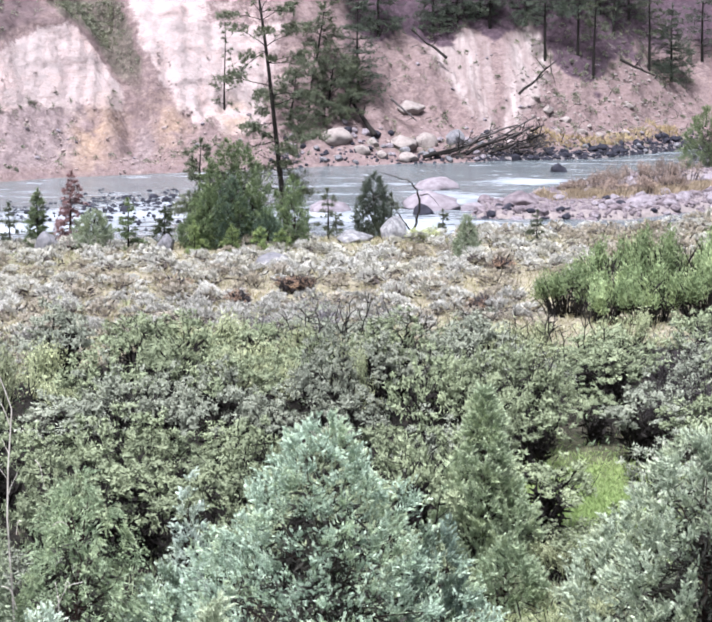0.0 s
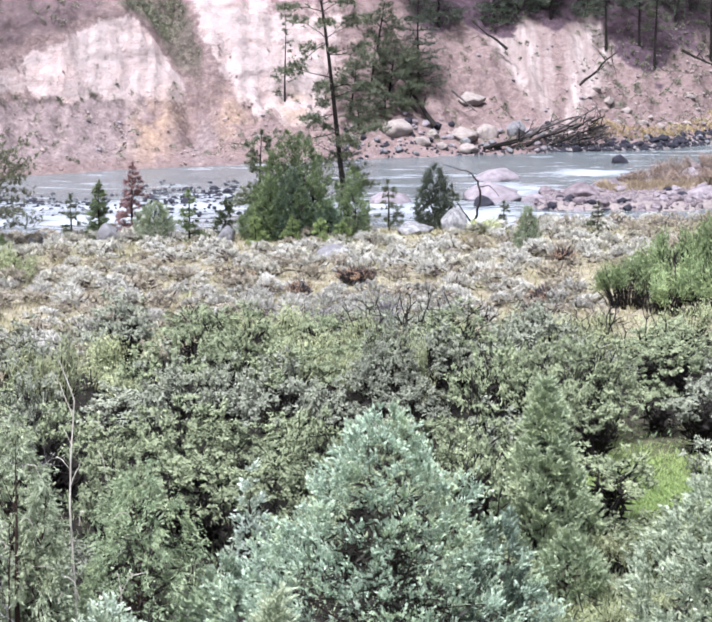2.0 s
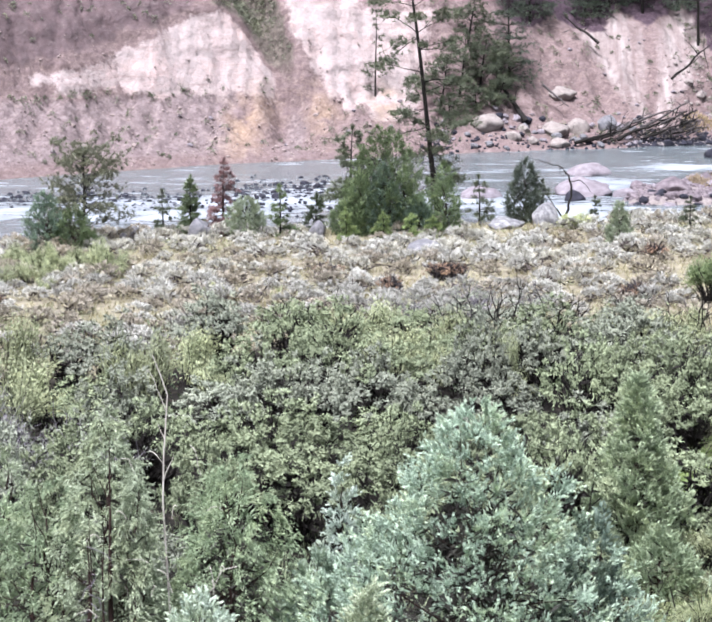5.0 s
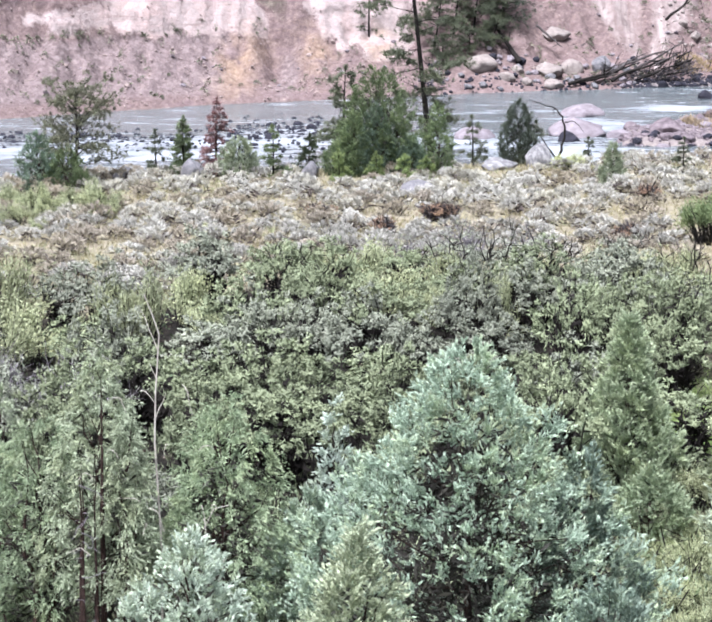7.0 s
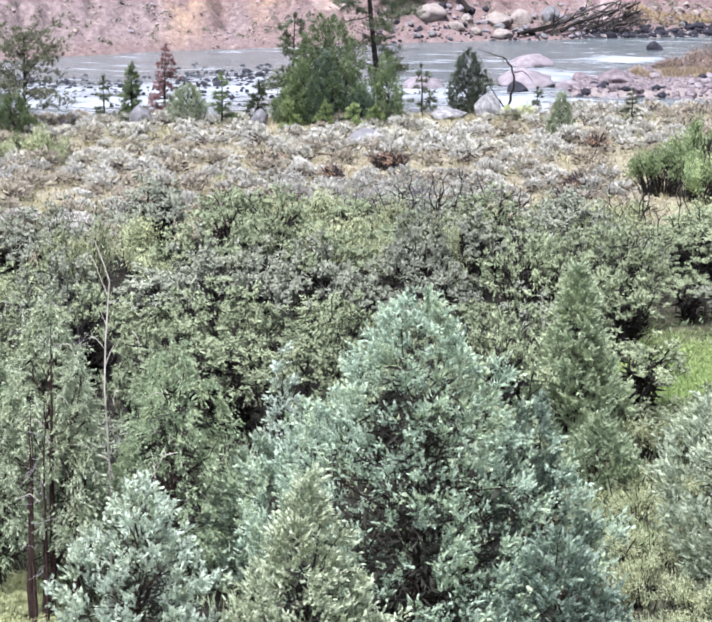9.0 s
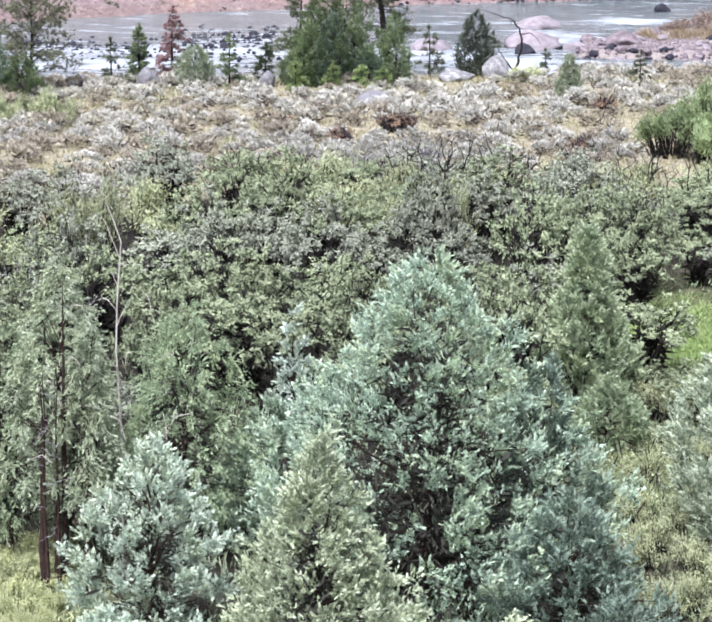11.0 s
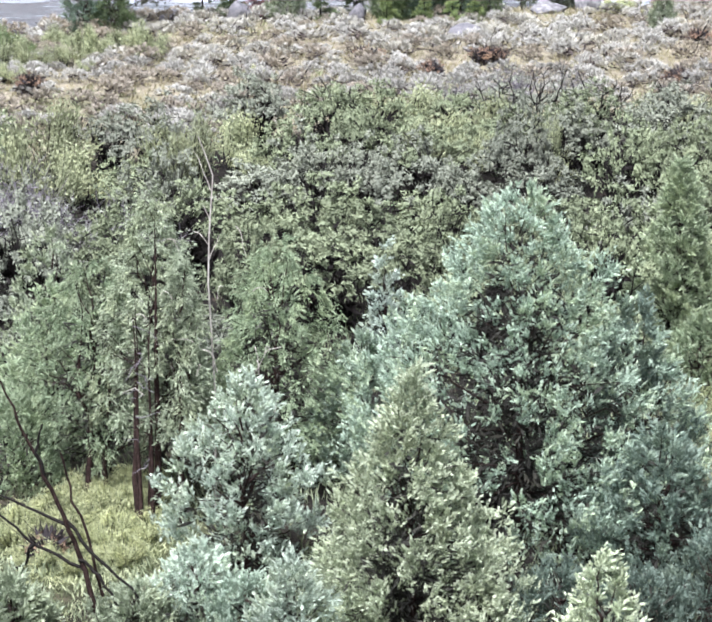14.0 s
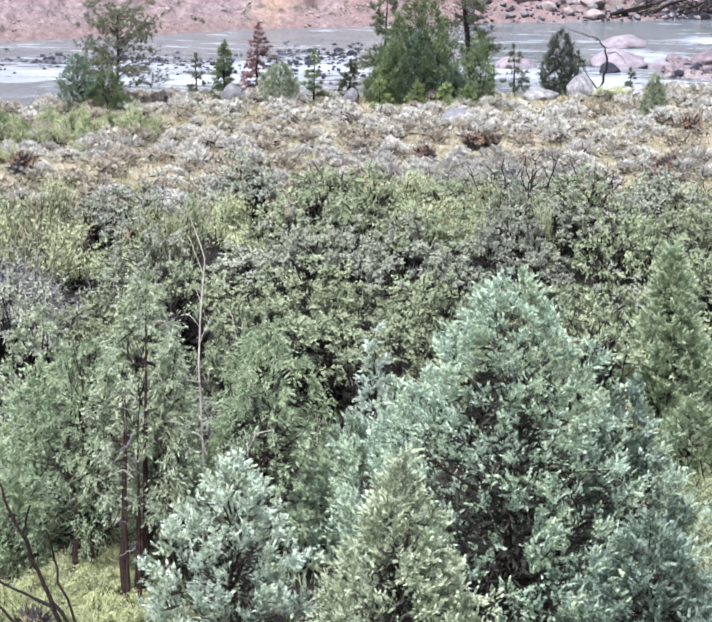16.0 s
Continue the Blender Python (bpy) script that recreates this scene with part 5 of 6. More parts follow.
juniper("juniper", "green juniper leaning into its neighbours", -5.6, 121.2, 3.7, 2.3, JUNIPER_FRESH, 40, clumps=60, sprays=30, belly=0.3, sharp=1.3, leaf_len=0.16, dense=16, group="junipers of the bank")
juniper("juniper", "lighter green juniper in the bank's clump", -7.9, 120.8, 3.6, 2.1, JUNIPER_FRESH, 41, clumps=60, sprays=30, belly=0.3, sharp=1.2, leaf_len=0.16, dense=16, group="junipers of the bank")
conifer("pine", "dark ragged pine behind the bank's clump", -8.8, 126, 5.6, 3.6, PINE_GREY, 42, whorls=11, per=6, low=0.2, tufts=16, needle=0.26, gaps=0.25, loose=0.3, shape=0.6)
juniper("juniper", "slender green juniper beside the tall pine", -3.4, 121.6, 4.0, 1.9, JUNIPER_FRESH, 43, clumps=60, sprays=30, belly=0.3, sharp=1.3, leaf_len=0.16, dense=16, group="junipers of the bank")
conifer("pine", "tall leaning pine with a dark bare trunk", -3.9, 130, 17.5, 6.0, PINE_GREY, 44, whorls=24, per=3, low=0.17, tufts=46, needle=0.28, gaps=0.3, droop=-0.1, rise=0.25, lean=-2.4, trunk_r=0.2, shape=0.3, tip_only=0.35, loose=0.42)
conifer("dead_pine", "dead twiggy pine tangled at the tall pine's foot", -4.4, 131, 4.6, 5.6, PINE_GREY, 61, whorls=12, per=6, low=0.05, tufts=7, needle=0.2, blade=6, droop=-0.05, rise=0.1, gaps=0.15, trunk_r=0.06, shape=0.35, loose=0.35, category="dead tree")
for x, y, h, s in ((-6.6, 118.8, 1.6, 45), (-8.6, 118.9, 1.8, 46), (-5.1, 118.8, 1.5, 47), (-4.0, 119.6, 1.3, 55)):
    conifer("spruce_sapling", "light green spruce sapling in the clump", x, y, h, 1.3, PINE_LIME, s, whorls=9, per=6, low=0.03, tufts=7, needle=0.17, category="sapling", group="saplings")
conifer("spruce_sapling", "small green spruce sapling by the rocks", -10.5, 122.5, 2.2, 1.5, PINE, 48, whorls=11, per=6, low=0.03, tufts=8, needle=0.2, category="sapling", group="saplings")
juniper("juniper", "dense dark green juniper above the river", 1.0, 128.5, 3.9, 2.5, PINE_FAR, 49, clumps=80, sprays=40, belly=0.3, sharp=1.6, leaf_len=0.13, group="junipers of the bank")
conifer("pine", "ragged low pine leaning over the water", 2.0, 129, 2.2, 2.6, PINE_GREY, 50, whorls=8, per=4, low=0.1, tufts=7, needle=0.22, gaps=0.2)
conifer("pine", "thin small pine with open branches", -1.6, 127, 2.7, 2.3, PINE_GREY, 51, whorls=8, per=4, low=0.15, tufts=7, needle=0.24, gaps=0.25)
juniper("juniper", "small upright grey-blue juniper in sagebrush", 5.85, 117.5, 2.4, 1.2, JUNIPER_GREY, 52, clumps=40, sprays=40, belly=0.3, sharp=1.3, leaf_len=0.12, group="junipers of the bank")
conifer("pine_sapling", "tiny dark pine among the sagebrush", 5.0, 128, 1.4, 1.0, PINE_GREY, 53, whorls=6, per=4, low=0.1, tufts=6, needle=0.18)
conifer("pine_sapling", "tiny dark pine at the meadow's edge", 9.9, 122, 2.0, 1.0, PINE_GREY, 54, whorls=7, per=4, low=0.1, tufts=6, needle=0.18)


def arching_branch():
    rng = np.random.default_rng(12)
    top = thing("dead_bough", "dark dead bough arching over the river", "dead branch", "", pose(3.2, 130.6, ground_z(3.2, 130.6)))
    for k, (pts, r) in enumerate(((((0.0, 0, -0.1), (0.35, 0, 0.9), (0.55, 0, 2.1), (0.35, 0, 2.8), (-0.1, 0, 3.3), (-1.0, 0, 3.6), (-2.2, 0, 3.8)), 0.09), (((0.55, 0, 2.5), (1.1, 0, 2.5), (1.6, 0, 1.9)), 0.04), (((0.05, 0, 0.3), (-0.6, 0, 1.2), (-1.1, 0, 1.9)), 0.06), (((-0.1, 0, 3.3), (-0.2, 0.1, 2.9)), 0.03))):
        l = np.array(pts)
        u = np.linspace(0, 1, len(l) * 3)
        p = np.stack([np.interp(u, np.linspace(0, 1, len(l)), l[:, i]) for i in range(3)], 1) + rng.normal(size=(len(u), 3)) * 0.03
        v, q = tube(p, np.linspace(r, 0.012, len(u)), 5)
        piece = part("bough" if k == 0 else "twig", mesh_of("dead_bough", v, q, True), BARK, top if k == 0 else bough)
        bough = piece if k == 0 else bough


arching_branch()

# ---- rocks ----
rock("boulder", "rounded grey boulder in sagebrush on the bank", -16.6, 119.6, (1.9, 1.5, 1.9), ROCK_GREY, 3, 0.3)
rock("boulder", "low grey boulder half hidden in sagebrush", -10.3, 120.3, (1.2, 1.0, 1.4), ROCK_GREY, 4, 0.3)
rock("boulder", "pale pointed granite boulder beside a juniper", 2.1, 125.2, (1.9, 1.6, 2.2), ROCK_PALE, 5, 0.3, turn=20)
rock("boulder", "broad pale granite boulder in the sagebrush", -0.2, 123.4, (2.3, 1.6, 1.1), ROCK_PALE, 6, 0.35, turn=10)
rock("boulder", "flat grey slab lying in the sagebrush", -4.0, 113.5, (2.6, 1.4, 1.3), ROCK_GREY, 2, 0.35, turn=0)
rock("boulder", "low grey stone by the bank", -20.2, 120.0, (1.8, 1.3, 1.3), ROCK_GREY, 1, 0.4)
for x, y, sx, sz, s, mat, lab in ((5.9, 167, 4.4, 1.9, 5, ROCK_PINK, "great smooth pinkish boulder in the river"), (5.4, 153.5, 5.4, 2.5, 6, ROCK_PINK, "great smooth pinkish boulder in the river"), (4.6, 150.5, 1.9, 1.5, 2, ROCK_DARK, "dark wet boulder in the river"), (-1.7, 151.5, 3.4, 2.0, 3, ROCK_PINK, "rounded pink-grey boulder in white water"), (16.3, 179.5, 2.0, 1.6, 4, ROCK_DARK, "dark boulder standing in the current"), (8.3, 152, 2.2, 1.5, 1, ROCK_PINK, "pink boulder at the gravel bar's end"), (19.4, 153.2, 3.7, 2.1, 5, ROCK_PINK, "broad pale pink boulder on the gravel bar"), (22.4, 154.8, 2.8, 1.8, 6, ROCK_PINK, "broad pale pink boulder on the gravel bar"), (17.4, 158.5, 2.4, 1.5, 2, ROCK_PINK, "flat pale slab on the gravel bar")):
    rock("river_boulder", lab, x, y, (sx, sx * 0.75, sz), mat, s, 0.4, "river boulders", WATER_Z - 0.2, turn=8 * s)
rng = np.random.default_rng(21)
for k in range(70):
    cx, cy, rx, ry = ((-15.6, 154.0, 5.5, 8.5), (-31, 151.5, 5.5, 5.0), (-24.5, 151, 3.5, 2.5))[k % 5 // 2 if k % 5 < 4 else 0]
    x, y = cx + rng.normal() * rx * 0.55, cy + rng.normal() * ry * 0.5
    s = rng.uniform(0.3, 0.8) * (1.5 if rng.uniform() < 0.12 else 1)
    rock("rapids_rock", "dark wet rock breaking the rapids", x, y, (s, s * 0.8, s * 0.6), ROCK_DARK, int(rng.integers(50)), 0.4, "rocks in the rapids", WATER_Z - 0.05)
for k in range(150):
    x = rng.uniform(8, 27)
    lo, hi = np.interp(x, (6, 10, 18, 24, 60), (147.5, 146.5, 146.5, 152, 172)), np.interp(x, (6, 9, 14, 20, 25, 60), (150, 155, 160, 165, 170, 195))
    y = lo + (hi - lo) * rng.uniform(0, 1) ** 1.5
    s = rng.uniform(0.4, 1.1) * (2.0 if rng.uniform() < 0.1 else 1)
    mat = ROCK_PINK if rng.uniform() < (0.55 if x > 16 else 0.25) else (ROCK_MAUVE if rng.uniform() < 0.7 else ROCK_DARK)
    if mat is ROCK_DARK:
        s = min(s, 0.75)
    rock("bar_stone", "rounded pinkish stone on the gravel bar", x, y, (s * 1.2, s, s * 0.7), mat, int(rng.integers(50)), 0.35, "stones of the gravel bar")
for x, d, sx, sz, s, mat in ((-1.7, 3.0, 3.3, 1.7, 5, ROCK_CREAM), (4.0, 3.2, 3.0, 1.6, 6, ROCK_CREAM), (6.0, 3.8, 2.2, 1.9, 3, ROCK_CREAM), (8.4, 3.7, 2.1, 1.7, 5, ROCK_GREY), (4.4, 0.8, 2.0, 1.0, 2, ROCK_CREAM), (2.2, 1.2, 1.3, 0.9, 4, ROCK_CREAM), (0.6, 1.6, 1.5, 1.0, 1, ROCK_CREAM), (1.4, 3.0, 1.3, 1.0, 2, ROCK_CREAM)):
    rock("bank_boulder", "pale rounded boulder at the far water's edge", x, float(far_shore(x)) + d, (sx, sx * 0.8, sz), mat, s, 0.32, "boulders of the far bank", turn=5 * s)
for k in range(120):
    x = rng.uniform(-6, 31)
    dark = x > 12
    d = rng.uniform(0.0, 2.6) if dark else rng.uniform(0.2, 5.0)
    s = rng.uniform(0.3, 0.8) * (1.5 if rng.uniform() < 0.15 else 1)
    rock("shore_stone", "dark wet stone on the far shore" if dark else "pinkish stone on the far shore", x, float(far_shore(x)) + d, (s * 1.2, s, s * 0.8), ROCK_DARK if rng.uniform() < (0.9 if dark else 0.35) else (ROCK_PINK if k % 2 else ROCK_GREY), int(rng.integers(50)), 0.3, "stones of the far shore")
rock("slope_boulder", "large pale boulder lodged on the bare slope", 4.6, 194.6, (2.7, 2.0, 1.5), ROCK_CREAM, 6, 0.35, turn=0)
for x, d, s in ((16.8, 9, 1.3), (18.4, 8.5, 1.1), (15.9, 9.6, 1.0), (19.8, 6, 0.8), (17.5, 6.2, 0.7), (21.3, 5.2, 0.9), (22.6, 7.0, 0.7), (23.8, 4.6, 1.0), (25.1, 6.4, 0.6), (24.6, 8.2, 0.8), (20.6, 8.0, 0.6), (26.4, 5.0, 0.7), (19.2, 4.4, 0.6)):
    rock("slope_boulder", "pale boulder on the wooded slope", x, float(far_shore(x)) + d, (s * 1.3, s, s * 0.8), ROCK_CREAM, int(10 * s), 0.4, "boulders of the slope")
for k in range(80):
    x = rng.uniform(-36, 30)
    d = rng.uniform(2, 17 if x > 0 else 7.5)
    s = rng.uniform(0.2, 0.55)
    rock("scree_stone", "small stone on the clay slope", x, float(far_shore(x)) + d, (s * 1.2, s, s * 0.8), (ROCK_PINK, CLAY, ROCK_MAUVE)[k % 3], int(rng.integers(50)), 0.3, "stones of the slope")


def loose_stones(name, label, spots, sizes, material, seed):
    """Stones too small and too many to tell apart."""
    rng = np.random.default_rng(seed)
    ico = rock_mesh(seed, 1)
    v = np.zeros(len(ico.vertices) * 3)
    ico.vertices.foreach_get("co", v)
    v = v.reshape(-1, 3)
    tri = np.zeros(len(ico.polygons) * 3, np.int32)
    ico.loops.foreach_get("vertex_index", tri)
    tri = tri.reshape(-1, 3)
    pieces = []
    for (x, y, z), s in zip(spots, sizes):
        a = rng.uniform(0, 6.28)
        turn = np.array([[math.cos(a), -math.sin(a), 0], [math.sin(a), math.cos(a), 0], [0, 0, 0.75]])
        pieces.append((v * s @ turn.T * rng.uniform(0.75, 1.25, 3) + np.array([x, y, z]), tri))
    me = mesh_of(name, *join(pieces))
    me.materials.append(material)
    tagged(new(name, me), label, "stones", kind="stuff")


def scatter_stones():
    rng = np.random.default_rng(71)
    x = rng.uniform(7.5, 29, 1400)
    lo, hi = np.interp(x, (6, 10, 18, 24, 60), (147.0, 146.0, 146.0, 151.5, 172)), np.interp(x, (6, 9, 14, 20, 25, 60), (150, 155, 160, 165.5, 171, 195))
    y = lo + (hi - lo) * rng.uniform(0, 1, 1400) ** 1.3
    z = height(x, y)
    loose_stones("gravel", "pinkish river cobbles of the gravel bar", np.stack([x, y, z], 1), rng.uniform(0.18, 0.6, 1400), ROCK_MAUVE, 3)
    pick = rng.uniform(size=640)
    x = np.where(pick < 0.55, rng.normal(-15.5, 3.2, 640), np.where(pick < 0.85, rng.normal(-29, 4.0, 640), rng.normal(-22, 3, 640)))
    y = np.where(pick < 0.55, rng.normal(153.0, 5.5, 640), rng.normal(151, 2.6, 640))
    loose_stones("rapids_cobbles", "dark wet cobbles breaking the rapids", np.stack([x, y, np.full(640, WATER_Z)], 1), rng.uniform(0.15, 0.45, 640), ROCK_DARK, 5)
    x = np.where(rng.uniform(size=1000) < 0.35, rng.uniform(-7, 31, 1000), rng.uniform(11, 31, 1000))
    y = far_shore(x) + np.abs(rng.normal(0, 1.5, 1000))
    loose_stones("shore_cobbles", "dark wet cobbles along the far shore", np.stack([x, y, height(x, y)], 1), rng.uniform(0.2, 0.55, 1000), ROCK_DARK, 6)
    x = rng.uniform(-38, 30, 1500)
    d = rng.uniform(0.3, 9, 1500) * np.where(x > 2, 1.6, 1.0)
    y = far_shore(x) + d
    loose_stones("scree", "small stones scattered down the clay slope", np.stack([x, y, height(x, y)], 1), rng.uniform(0.08, 0.3, 1500), CLAY, 7)
    x = rng.uniform(-40, -6, 900)
    d = rng.uniform(0.3, 12, 900)
    ok = fbm(x * 0.5, d * 0.8, 97) > 0.52
    x, d = x[ok], d[ok]
    y = far_shore(x) + d
    loose_stones("clay_lumps", "lumps of broken clay and stone on the slope", np.stack([x, y - 0.25, height(x, y)], 1), rng.uniform(0.1, 0.4, len(x)) ** 1.3, CLAY, 9)


scatter_stones()


def log(name, label, a, b, r, seed, forks=2):
    """A fallen trunk from a to b with stubs of branches."""
    rng = np.random.default_rng(seed)
    a, b = np.array(a, float), np.array(b, float)
    top = thing(name, label, "log", "driftwood", pose(*a))
    p = bent(rng, (0, 0, 0), b - a, 8, 0.04)
    v, q = tube(p, np.linspace(r, r * 0.35, 8), 7)
    stem = part("stem", mesh_of("log", v, q, True), DRIFT if seed % 3 == 0 else BARK, top)
    for k in range(forks):
        i = rng.integers(3, 7)
        e = p[i] + rng.normal(size=3) * 0.7 + np.array([0, 0, 0.5])
        v, q = tube(bent(rng, p[i], e, 4, 0.1), np.linspace(r * 0.4, r * 0.1, 4), 5)
        part("branch_stub", mesh_of("log_stub", v, q, True), DRIFT if seed % 3 == 0 else BARK, stem)


for k in range(17):
    x = 5.8 + 9.2 * math.sqrt(rng.uniform(0.02, 1))
    y = float(far_shore(x)) + rng.uniform(0.4, 3.2)
    a = rng.normal(0.5, 0.16) if rng.uniform() < 0.75 else rng.uniform(-0.8, 2.8)
    ln = rng.uniform(0.8, 3.2)
    mound = 1.5 * math.exp(-((x - 14.2) / 2.4) ** 2)
    z = ground_z(x, y) + rng.uniform(0.1, 0.5 + mound)
    log("driftwood_log", "grey and dark drift log in a jam", (x, y, z), (x + ln * math.cos(a), y + rng.uniform(-0.6, 0.9), max(z + ln * math.sin(a) * 0.55, ground_z(x, y))), rng.uniform(0.05, 0.15), 400 + k)


def jam_sticks():
    """The tangle of sticks that fills the log jam."""
    rng = np.random.default_rng(19)
    x = 6.5 + 9.5 * np.sqrt(rng.uniform(0, 1, 150))
    y = far_shore(x) + rng.uniform(0.4, 3.4, 150)
    z = height(x, y) + rng.uniform(0, 1, 150) * (0.3 + 0.9 * np.exp(-((x - 14.2) / 2.0) ** 2))
    pieces = []
    for i in range(150):
        a = rng.normal(0.5, 0.4)
        ln = rng.uniform(0.4, 1.5)
        s = np.array([x[i], y[i], z[i]])
        pieces.append(tube(bent(rng, s, s + np.array([ln * math.cos(a), rng.uniform(-0.4, 0.4), 0.6 * ln * math.sin(a)]), 4, 0.08), np.linspace(0.045, 0.015, 4), 4))
    me = mesh_of("drift_sticks", *join(pieces), True)
    me.materials.append(DRIFT)
    tagged(new("drift_sticks", me), "tangle of dark drift sticks in the log jam", "driftwood", kind="stuff")


jam_sticks()
for x0, d0, z0, x1, d1, z1, r in ((6.2, 0.6, -0.9, 11.6, 1.4, 0.5, 0.15), (7.6, 1.0, -0.7, 13.8, 2.6, 1.3, 0.17), (9.2, 0.5, -0.9, 15.0, 1.8, 1.2, 0.15), (10.8, 1.6, -0.4, 15.4, 2.6, 2.0, 0.14), (5.6, 0.4, -1.0, 9.4, 0.9, -0.2, 0.16), (11.4, 0.6, -0.8, 14.6, 1.2, 0.2, 0.15)):
    log("driftwood_log", "long dark drift log leaning up the jam", (x0, float(far_shore(x0)) + d0, z0), (x1, float(far_shore(x1)) + d1, z1), r, 470 + int(x0), 3)
log("leaning_log", "dark dead trunk sliding down the far slope", (1.6, 189, 0.6), (-0.9, 191.5, 4.2), 0.26, 451, 4)
log("fallen_tree", "forked dead trunk lying on the slope", (14.2, 196.5, 3.6), (17.6, 198.6, 6.4), 0.13, 452, 5)
log("fallen_tree", "thin dead branch on the bare slope", (3.0, 193, 3.4), (5.2, 192, 1.6), 0.12, 453, 4)
log("fallen_tree", "dead trunk lying on the wooded slope", (24.0, 205, 6.2), (27.0, 204, 4.8), 0.15, 454, 3)
log("fallen_tree", "thin dead trunk beneath the pines", (8.0, 199.5, 6.6), (5.0, 201.5, 9.0), 0.14, 455, 3)

# ---- trees of the far slope ----
for k, (x, d, h, w, mat, low) in enumerate(((0.2, 9.3, 12.5, 5.8, PINE_FAR, 0.02), (2.0, 16, 13, 5.0, PINE_FAR, 0.05), (-1.8, 16, 11, 4.6, PINE_FAR, 0.05), (8.0, 22, 13, 6, PINE_FAR, 0.12), (10.0, 24, 14, 6, PINE_FAR, 0.1), (12.2, 18, 13, 5.5, PINE_FAR, 0.2), (14.5, 22, 14, 6, PINE_FAR, 0.12), (17.2, 16, 14, 5, PINE_FAR, 0.3), (20.2, 15.5, 15, 5, PINE_FAR, 0.3), (21.5, 13.0, 14, 4.5, PINE_GREY, 0.33), (24.0, 17, 15, 6, PINE_FAR, 0.25), (27.2, 12.5, 14, 5, PINE_GREY, 0.28), (29.5, 12, 9, 5, PINE_FAR, 0.04), (33, 14, 12, 6, PINE_FAR, 0.1), (5.5, 25, 13, 6, PINE_FAR, 0.1), (18.8, 24, 14, 6, PINE_FAR, 0.1), (22.5, 25, 15, 6, PINE_FAR, 0.1), (26, 26, 15, 6, PINE_FAR, 0.1), (30, 24, 14, 6, PINE_FAR, 0.1), (11.5, 29, 14, 6, PINE_FAR, 0.1), (7.0, 18.5, 9, 5, PINE_FAR, 0.02), (9.2, 19, 10, 5.5, PINE_FAR, 0.02), (11.4, 19.5, 10, 5.5, PINE_FAR, 0.02), (15.6, 20, 10, 5, PINE_FAR, 0.03), (22.8, 19.5, 10, 5.5, PINE_FAR, 0.02), (26.0, 20, 10, 5.5, PINE_FAR, 0.02), (19.0, 20, 10, 5.5, PINE_FAR, 0.03))):
    y = float(far_shore(x)) + d
    conifer("slope_pine", "dark pine on the far wooded slope" if low > 0.03 else "dense dark spruce on the far slope", x, y, 0.8 * h, w, mat, 500 + k, whorls=15, per=(9 if low < 0.06 else 5) if mat is PINE_FAR else 4, low=low, tufts=13, needle=0.30, blade=7, droop=-0.05, gaps=0.12 if mat is PINE_FAR else 0.3, trunk_r=0.15, group="pines of the far slope")
for k, (x, d, h, w, low) in enumerate(((-5.6, 6.0, 4.6, 4.4, 0.15), (-4.0, 7.5, 5.4, 4.6, 0.2), (-2.4, 7.0, 4.6, 4.4, 0.1), (-1.0, 8.5, 4.4, 3.8, 0.1), (-0.9, 5.6, 2.8, 3.0, 0.1), (-3.4, 10.5, 5.0, 4.2, 0.15))):
    conifer("slope_pine", "dark ragged pine leaning from the far slope", x, float(far_shore(x)) + d, h, w, PINE_GREY, 560 + k, whorls=11, per=5, low=low, tufts=17, needle=0.30, blade=8, droop=0.1, rise=0.1, gaps=0.25, lean=0.7, trunk_r=0.12, shape=0.45, tip_only=0.35, loose=0.35, group="pines of the far slope")
for k, (x, d, h, w) in enumerate(((-4.8, 4.2, 2.2, 3.2), (-2.6, 5.0, 2.0, 2.8))):
    conifer("slope_pine", "low spreading pine scrub above the far shore", x, float(far_shore(x)) + d, h, w, PINE_GREY, 580 + k, whorls=9, per=6, low=0.05, tufts=9, needle=0.28, blade=8, droop=0.1, gaps=0.2, trunk_r=0.08, shape=0.4, loose=0.3, group="pines of the far slope")
conifer("dead_pine", "thin half-dead pine with a bare trunk on the clay", -11.0, float(far_shore(-11.0)) + 8.6, 7.6, 2.4, PINE_GREY, 571, whorls=13, per=3, low=0.1, tufts=7, needle=0.26, blade=6, droop=-0.1, gaps=0.3, trunk_r=0.1, category="dead tree", loose=0.3)


